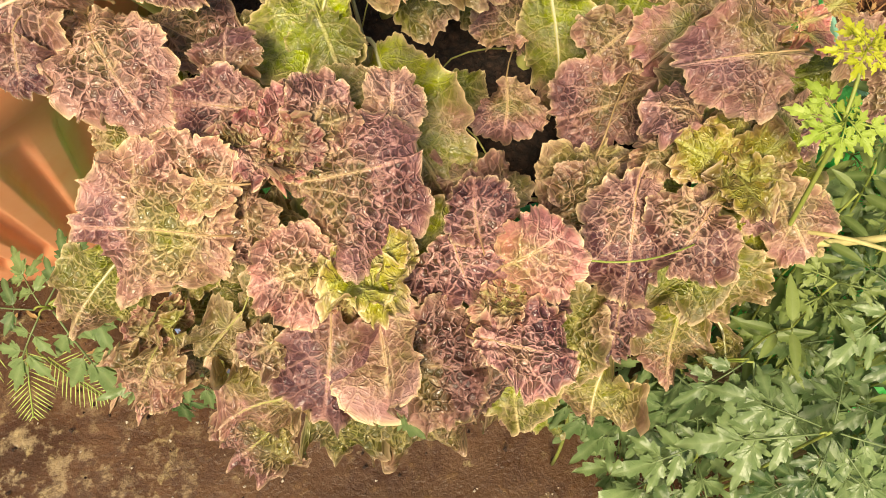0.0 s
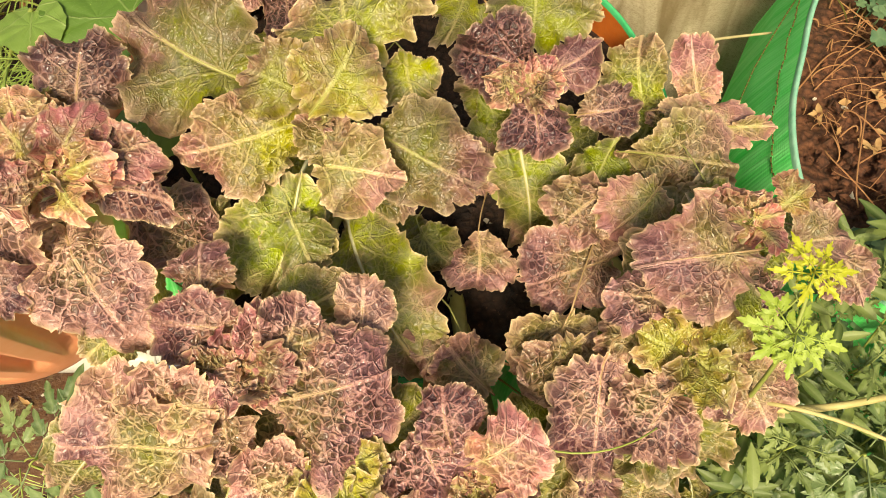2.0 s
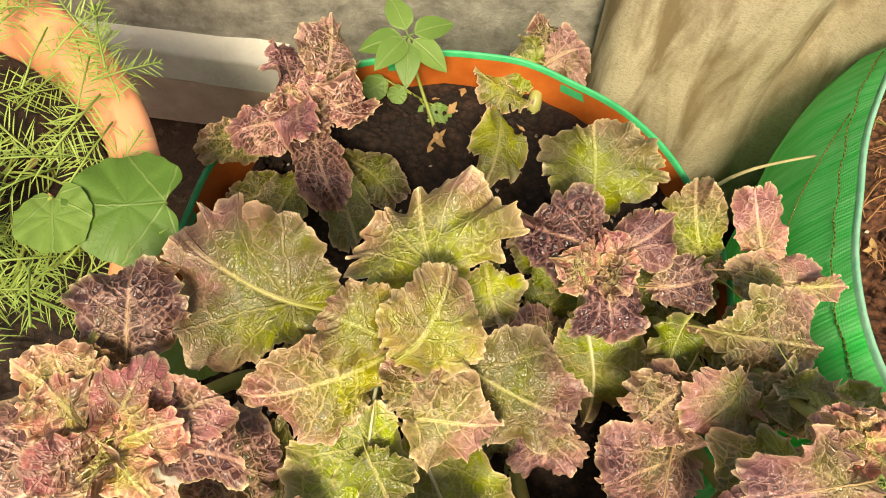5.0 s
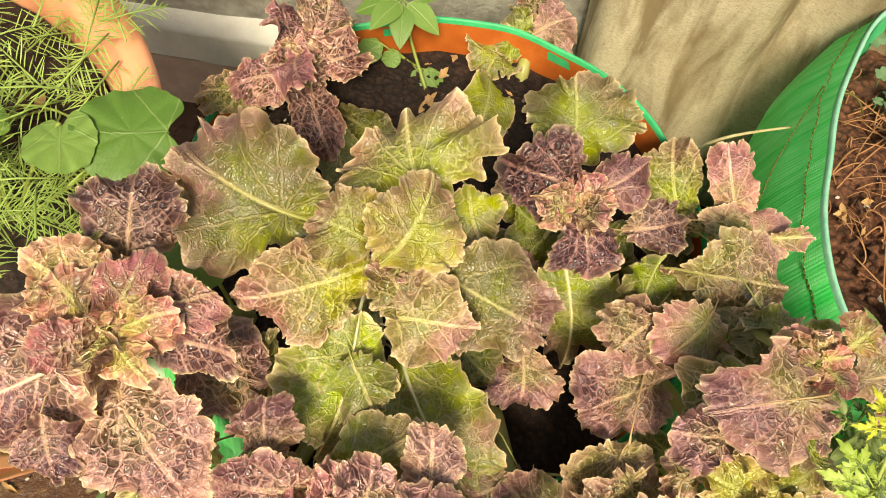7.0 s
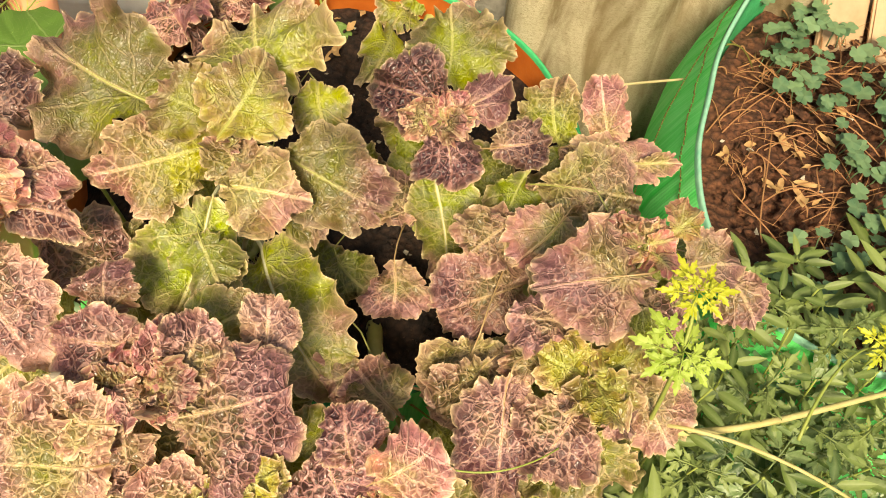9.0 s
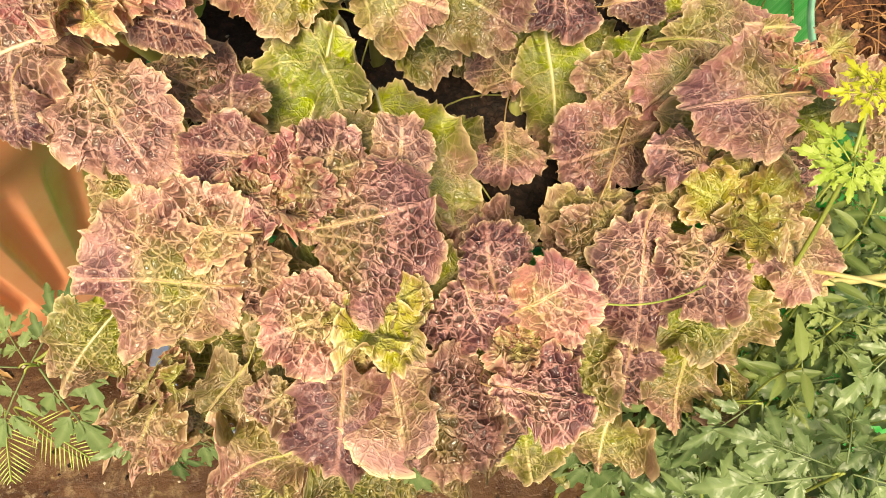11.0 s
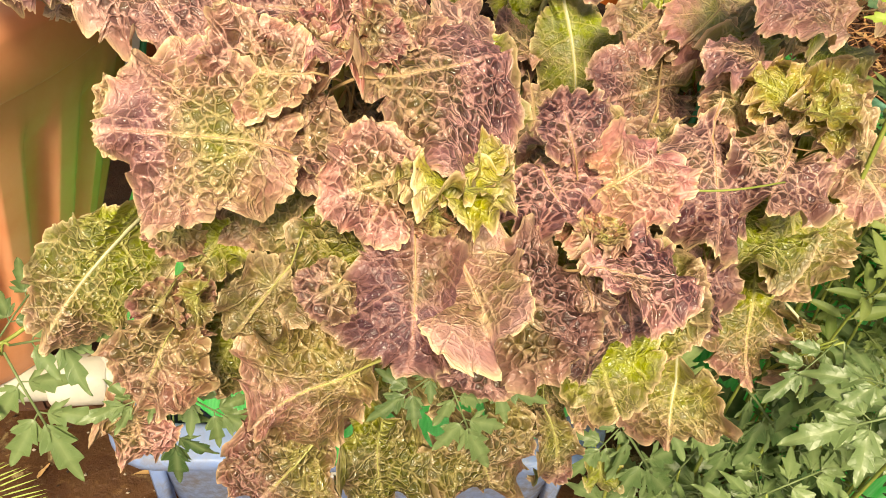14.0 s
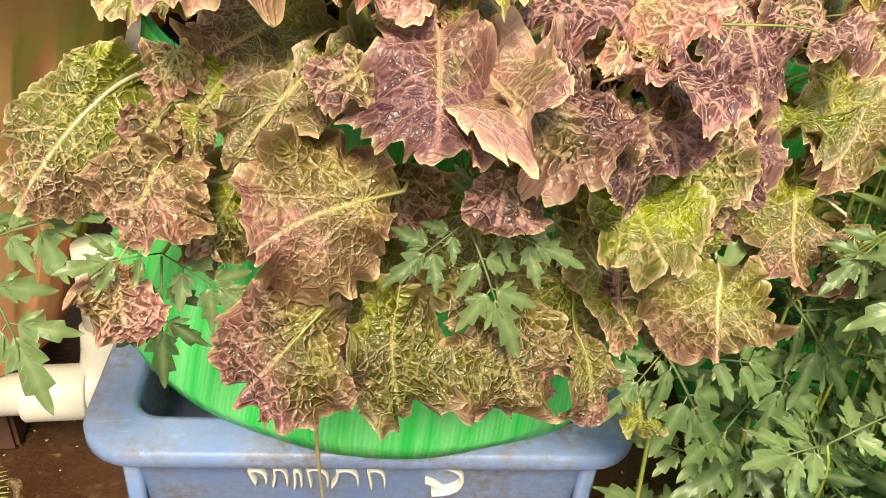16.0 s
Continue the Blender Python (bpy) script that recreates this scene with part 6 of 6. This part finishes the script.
lone = thing("gourd_seedling", "gourd seedling leaf at the bag's rim", "plant", "", (-0.185, 0.47, 0.39))
v, f = tube(bezier([(-0.185, 0.47, 0.39), (-0.185, 0.46, 0.55), (-0.182, 0.445, 0.605)], 8), 0.0016, 6)
mesh_object("leaf_stalk", under(lone, v), f, M_STEM, lone, "green leaf stalk")
share("leaf", ROUND2, lone, aim((0.003, -0.022, 0.214), (0.1, -0.9, -0.2), (0, -0.3, 1), 0.78))

weed = thing("weed", "tall weed with soft pale green leaves in the grow bag", "plant", "", (-0.005, 0.665, 0.415))
W1 = np.array((-0.005, 0.665, 0.415))
top = np.array((-0.034, 0.735, 0.515))
v, f = tube(bezier([W1, W1 + (-0.005, 0.03, 0.03), (-0.025, 0.725, 0.44), top], 12), np.linspace(0.0024, 0.0012, 12), 6)
mesh_object("stem", under(weed, v), f, M_STEM, weed, "green stem")
SOFT = [lance_leaf("soft_leaf", M_ROUND, 0.036, 0.031, 0.30, 0.12)]
for a, rise in ((20, 0.1), (110, 0.3), (190, 0.0), (265, -0.2), (320, -0.2), (230, 0.2)):
    share("leaf", SOFT[0], weed, aim(top - W1, (math.cos(radians(a)), math.sin(radians(a)), rise), (0, -0.2, 1), 1.1))
for p, me, s in (((-0.056, 0.727, 0.465), OVAL, 1.0), ((-0.040, 0.728, 0.452), OVAL, 0.75), ((-0.012, 0.714, 0.440), OVAL, 0.95), ((-0.020, 0.716, 0.438), OVAL, 0.7)):
    v, f = tube(bezier([(-0.024, 0.726, 0.435), np.array(p) * 0.5 + np.array((-0.024, 0.726, 0.43)) * 0.5, p], 5), 0.0009, 5)
    mesh_object("leaf_stalk", under(weed, v), f, M_STEM, weed)
    share("leaf", me, weed, aim(np.array(p) - W1, (p[0] + 0.024, -0.02, -0.01), (0, -0.4, 1), 0.9 * s))

# ---- cypress vine ----
def feather_mesh(seed, size=0.05, n=12, loose=1.0):
    rng = np.random.RandomState(seed)
    pieces = [thread([(0, 0, 0), (0, size * 0.5, 0.002), (0, size, 0)], 0.0007)]
    for k in range(n):
        t = (k + 1.0) / (n + 0.5)
        ln = size * 0.46 * math.sin(math.pi * (0.18 + 0.80 * t)) ** 0.7
        for s in (-1, 1):
            pieces.append(moved(blade(ln * (1.0 + loose * rng.uniform(-0.25, 0.1)), 0.0015, 4, 0.1, 0.1 + loose * rng.uniform(-0.3, 0.3)), pose(0, size * t, 0, loose * rng.uniform(-22, 22), 0, -s * (66 - 26 * t + loose * rng.uniform(-11, 11)))))
    return flat_mesh("feather_leaf", pieces, M_VINE)


FEATHER = [feather_mesh(80 + k) for k in range(3)]
FROND = feather_mesh(83, 0.066, 15, 0.25)
rng = np.random.RandomState(47)
vine = thing("cypress_vine", "cypress vine with thread-like feathery leaves in the planter", "plant", "", (-0.36, 0.56, 0.52))
V0 = np.array((-0.36, 0.56, 0.52))
for k in range(84):
    a, r = rng.uniform(0, 6.28), 0.125 * math.sqrt(rng.uniform())
    p = np.array((-0.345 + 0.85 * r * math.cos(a), 0.585 + r * math.sin(a), 0.545 + rng.uniform(0, 0.055)))
    b = rng.uniform(0, 6.28)
    share("leaf", FEATHER[rng.randint(3)], vine, aim(p - V0, (math.cos(b), math.sin(b), rng.uniform(-0.2, 0.4)), (rng.uniform(-0.4, 0.4), rng.uniform(-0.6, 0.2), 1), rng.uniform(0.8, 1.3)))
v, f = joined([tube(bezier([V0 + (rng.uniform(-0.05, 0.05), rng.uniform(-0.05, 0.05), 0), V0 + rng.normal(0, 0.05, 3) + (0, 0, 0.06), V0 + (rng.uniform(-0.1, 0.1), rng.uniform(-0.1, 0.1), 0.05)], 10), 0.001, 5) for _ in range(14)])
mesh_object("stem", under(vine, v), f, M_STEM, vine, "thin green twining stems")
low = thing("cypress_vine", "cypress vine trailing feathery leaves below the planter", "plant", "", (-0.42, 0.30, 0.0))
L0 = np.array((-0.42, 0.30, 0.0))
v, f = tube(bezier([L0, L0 + (0.0, -0.01, 0.15), (-0.41, 0.285, 0.28), (-0.375, 0.272, 0.235)], 10), 0.0012, 5)
mesh_object("stem", under(low, v), f, M_STEM, low, "thin green stem")
for p, way, s in (((-0.385, 0.272, 0.235), (0.75, -0.45, -0.35), 1.05), ((-0.40, 0.275, 0.25), (0.1, -0.7, -0.3), 1.0), ((-0.425, 0.275, 0.26), (-0.4, -0.7, -0.2), 1.1), ((-0.42, 0.28, 0.27), (-0.9, -0.2, 0.0), 1.0)):
    share("leaf", FROND, low, aim(np.array(p) - L0, way, (0, -0.4, 1), s))

# ---- broken tiles stuck into the side bag ----
for x, y, z, sx, sz, yaw, lean, roll in ((0.522, 0.712, 0.466, 0.060, 0.085, 12, -38, 10), (0.585, 0.690, 0.462, 0.075, 0.080, -8, -45, -6)):
    v, f = box(0, 0, 0, sx, 0.009, sz, 0, 0.0025)
    sd = tagged(mesh_object("broken_tile", v, f, M_TAN, smooth=False), "pale tan broken clay tile pushed into the soil", "tile", "broken tiles")
    sd.matrix_world = pose(x, y, z, lean, roll, yaw)

# ---- dry stalks, twigs, litter ----
def twig(label, points, r, mat=M_DRYSTEM, name="twig"):
    pts = bezier(points, 14)
    th = thing(name, label, "twig", "", tuple(pts[0]))
    v, f = tube(pts, np.linspace(r, r * 0.6, 14), 6)
    mesh_object("stalk", under(th, v), f, mat, th)
    return th


twig("pale bare twig bridging the two grow bags", [(0.185, 0.560, 0.42), (0.212, 0.595, 0.49), (0.26, 0.63, 0.44), (0.352, 0.645, 0.435)], 0.0022)
twig("brown root strand over the bag's hem", [(0.352, 0.645, 0.435), (0.37, 0.66, 0.47), (0.385, 0.652, 0.506), (0.42, 0.65, 0.440)], 0.0013, M_THREAD)
twig("thick pale dry stalk across the thicket", [(0.240, 0.252, 0.515), (0.29, 0.243, 0.525), (0.35, 0.262, 0.540), (0.46, 0.290, 0.500)], 0.0030, M_STRAW)
twig("thin arching yellow-green stem", [(0.312, 0.232, 0.555), (0.330, 0.262, 0.562), (0.350, 0.285, 0.570), (0.385, 0.300, 0.545)], 0.0013, M_STEM)
twig("yellow-green bare stalk across the thicket", [(0.235, 0.252, 0.530), (0.29, 0.238, 0.540), (0.36, 0.205, 0.530), (0.46, 0.16, 0.43)], 0.0017, M_STRAW)
twig("withered pale stalk between the lettuces", [(0.040, 0.400, 0.415), (0.043, 0.372, 0.45), (0.060, 0.350, 0.425), (0.066, 0.335, 0.42)], 0.0028)
twig("thin yellow grass stem across a lettuce leaf", [(0.062, 0.225, 0.560), (0.10, 0.205, 0.562), (0.135, 0.215, 0.568), (0.165, 0.240, 0.545)], 0.0008, M_STEM, "grass_stem")
twig("thin dry stem hanging in front of the crate", [(-0.115, 0.210, 0.40), (-0.118, 0.19, 0.30), (-0.112, 0.235, 0.22), (-0.105, 0.262, 0.12)], 0.0017)


def dry_leaf_mesh(seed, size):
    rng = np.random.RandomState(seed)
    f1 = wave(rng, 4, 60, 160)
    v, f, u = leaflet(size, size * rng.uniform(0.45, 0.9), 2, rng, 0.5, -0.2, 0.35)
    v = [(x + 0.004 * f1(y, x), y + 0.002 * f1(x, -y), z + 0.006 * f1(x, y)) for x, y, z in v]
    return flat_mesh("dry_leaf", [(v, f, u)], M_DRYLEAF)


DRY = [dry_leaf_mesh(90 + k, s) for k, s in enumerate((0.022, 0.030, 0.016, 0.026, 0.012))]
rng = np.random.RandomState(53)


def litter(cx, cy, rx, ry, z, n):
    for _ in range(n):
        a, r = rng.uniform(0, 6.28), math.sqrt(rng.uniform())
        ob = new("dry_leaf", DRY[rng.randint(5)])
        ob.matrix_world = pose(cx + rx * r * math.cos(a), cy + ry * r * math.sin(a), z + 0.006, rng.uniform(-12, 12), rng.uniform(-25, 25), rng.uniform(0, 360)) @ Matrix.Scale(rng.uniform(0.6, 1.2), 4)
        tagged(ob, "curled dry tan leaf lying on the soil", "leaf", "dry leaf litter")


litter(0.405, 0.535, 0.045, 0.045, 0.443, 14)
litter(0.46, 0.55, 0.08, 0.11, 0.443, 12)
litter(0.03, 0.69, 0.14, 0.05, 0.436, 9)
litter(-0.36, 0.52, 0.09, 0.09, 0.532, 8)
litter(-0.42, 0.44, 0.16, 0.10, 0.0, 10)
crumbs("loose dark soil crumbs in the main bag", *MAIN, 0.215, 0.436, M_SOIL, 900, 61)
crumbs("loose reddish soil crumbs in the side bag", *SIDE, 0.235, 0.440, M_REDSOIL, 1500, 62, 0.0015, 0.007)
crumbs("pale grit and pebbles on the red soil", *SIDE, 0.225, 0.441, M_STONE, 70, 63, 0.0015, 0.004)
crumbs("pale grit on the dark soil", *MAIN, 0.215, 0.439, M_STONE, 45, 64, 0.001, 0.003)
pieces = []
for _ in range(170):
    a, r = rng.uniform(0, 6.28), 0.13 * math.sqrt(rng.uniform())
    p = np.array((0.475 + r * math.cos(a), 0.565 + 1.2 * r * math.sin(a), 0.446))
    d = np.append(rng.normal(0, 0.022, 2), 0)
    far = p[:2] + 2.4 * d[:2] - SIDE
    if np.hypot(*far) > 0.9 * side_plan(math.atan2(far[1], far[0])):
        d = -0.3 * d
    pieces.append(tube(bezier([p, p + d + np.append(rng.normal(0, 0.01, 2), 0.012), p + 2 * d + np.append(rng.normal(0, 0.01, 2), 0.006), p + 2.4 * d], 9), rng.choice([0.00035, 0.0005, 0.0008]), 4))
v, f = joined(pieces)
tagged(mesh_object("root_litter", v, f, M_ROOT), "tangle of thin dry roots on the red soil", "roots", kind="stuff")
# brown stitching on the side bag: one run under the hem, one slanting down the side
def side_point(deg, drop):
    a = radians(deg)
    k = np.interp(0.492 - drop, [0.28, 0.36, 0.43, 0.47, 0.492], [1.12, 1.13, 1.085, 1.03, 1.0])
    r = side_plan(a) * k + 0.0022
    return np.array((SIDE[0] + r * math.cos(a), SIDE[1] + r * math.sin(a), 0.492 - drop))


pieces = []
for k in range(88):
    d = 112 + 1.1 * k
    sway = 0.0015 * math.sin(0.7 * k)
    pieces.append(tube([side_point(d, 0.017 + sway), side_point(d + 0.95, 0.017 + sway + 0.0006 * (-1) ** k)], 0.0007, 4))
for k in range(30):
    d, drop = 140 + 1.3 * k, 0.020 + 0.0035 * k
    pieces.append(tube([side_point(d, drop), side_point(d + 1.15, drop + 0.0031)], 0.0007, 4))
v, f = joined(pieces)
side_bag = bpy.data.objects["grow_bag.001"]
mesh_object("seam", under(side_bag, v), f, M_THREAD, side_bag, "brown stitched seam")
crumbs("grit and dirt specks on the wet floor", -0.15, 0.22, 0.42, 0.001, M_STONE, 260, 71, 0.0006, 0.0022)
crumbs("dark dirt clods on the wet floor", -0.15, 0.22, 0.42, 0.0, M_SOIL, 260, 72, 0.001, 0.0035)
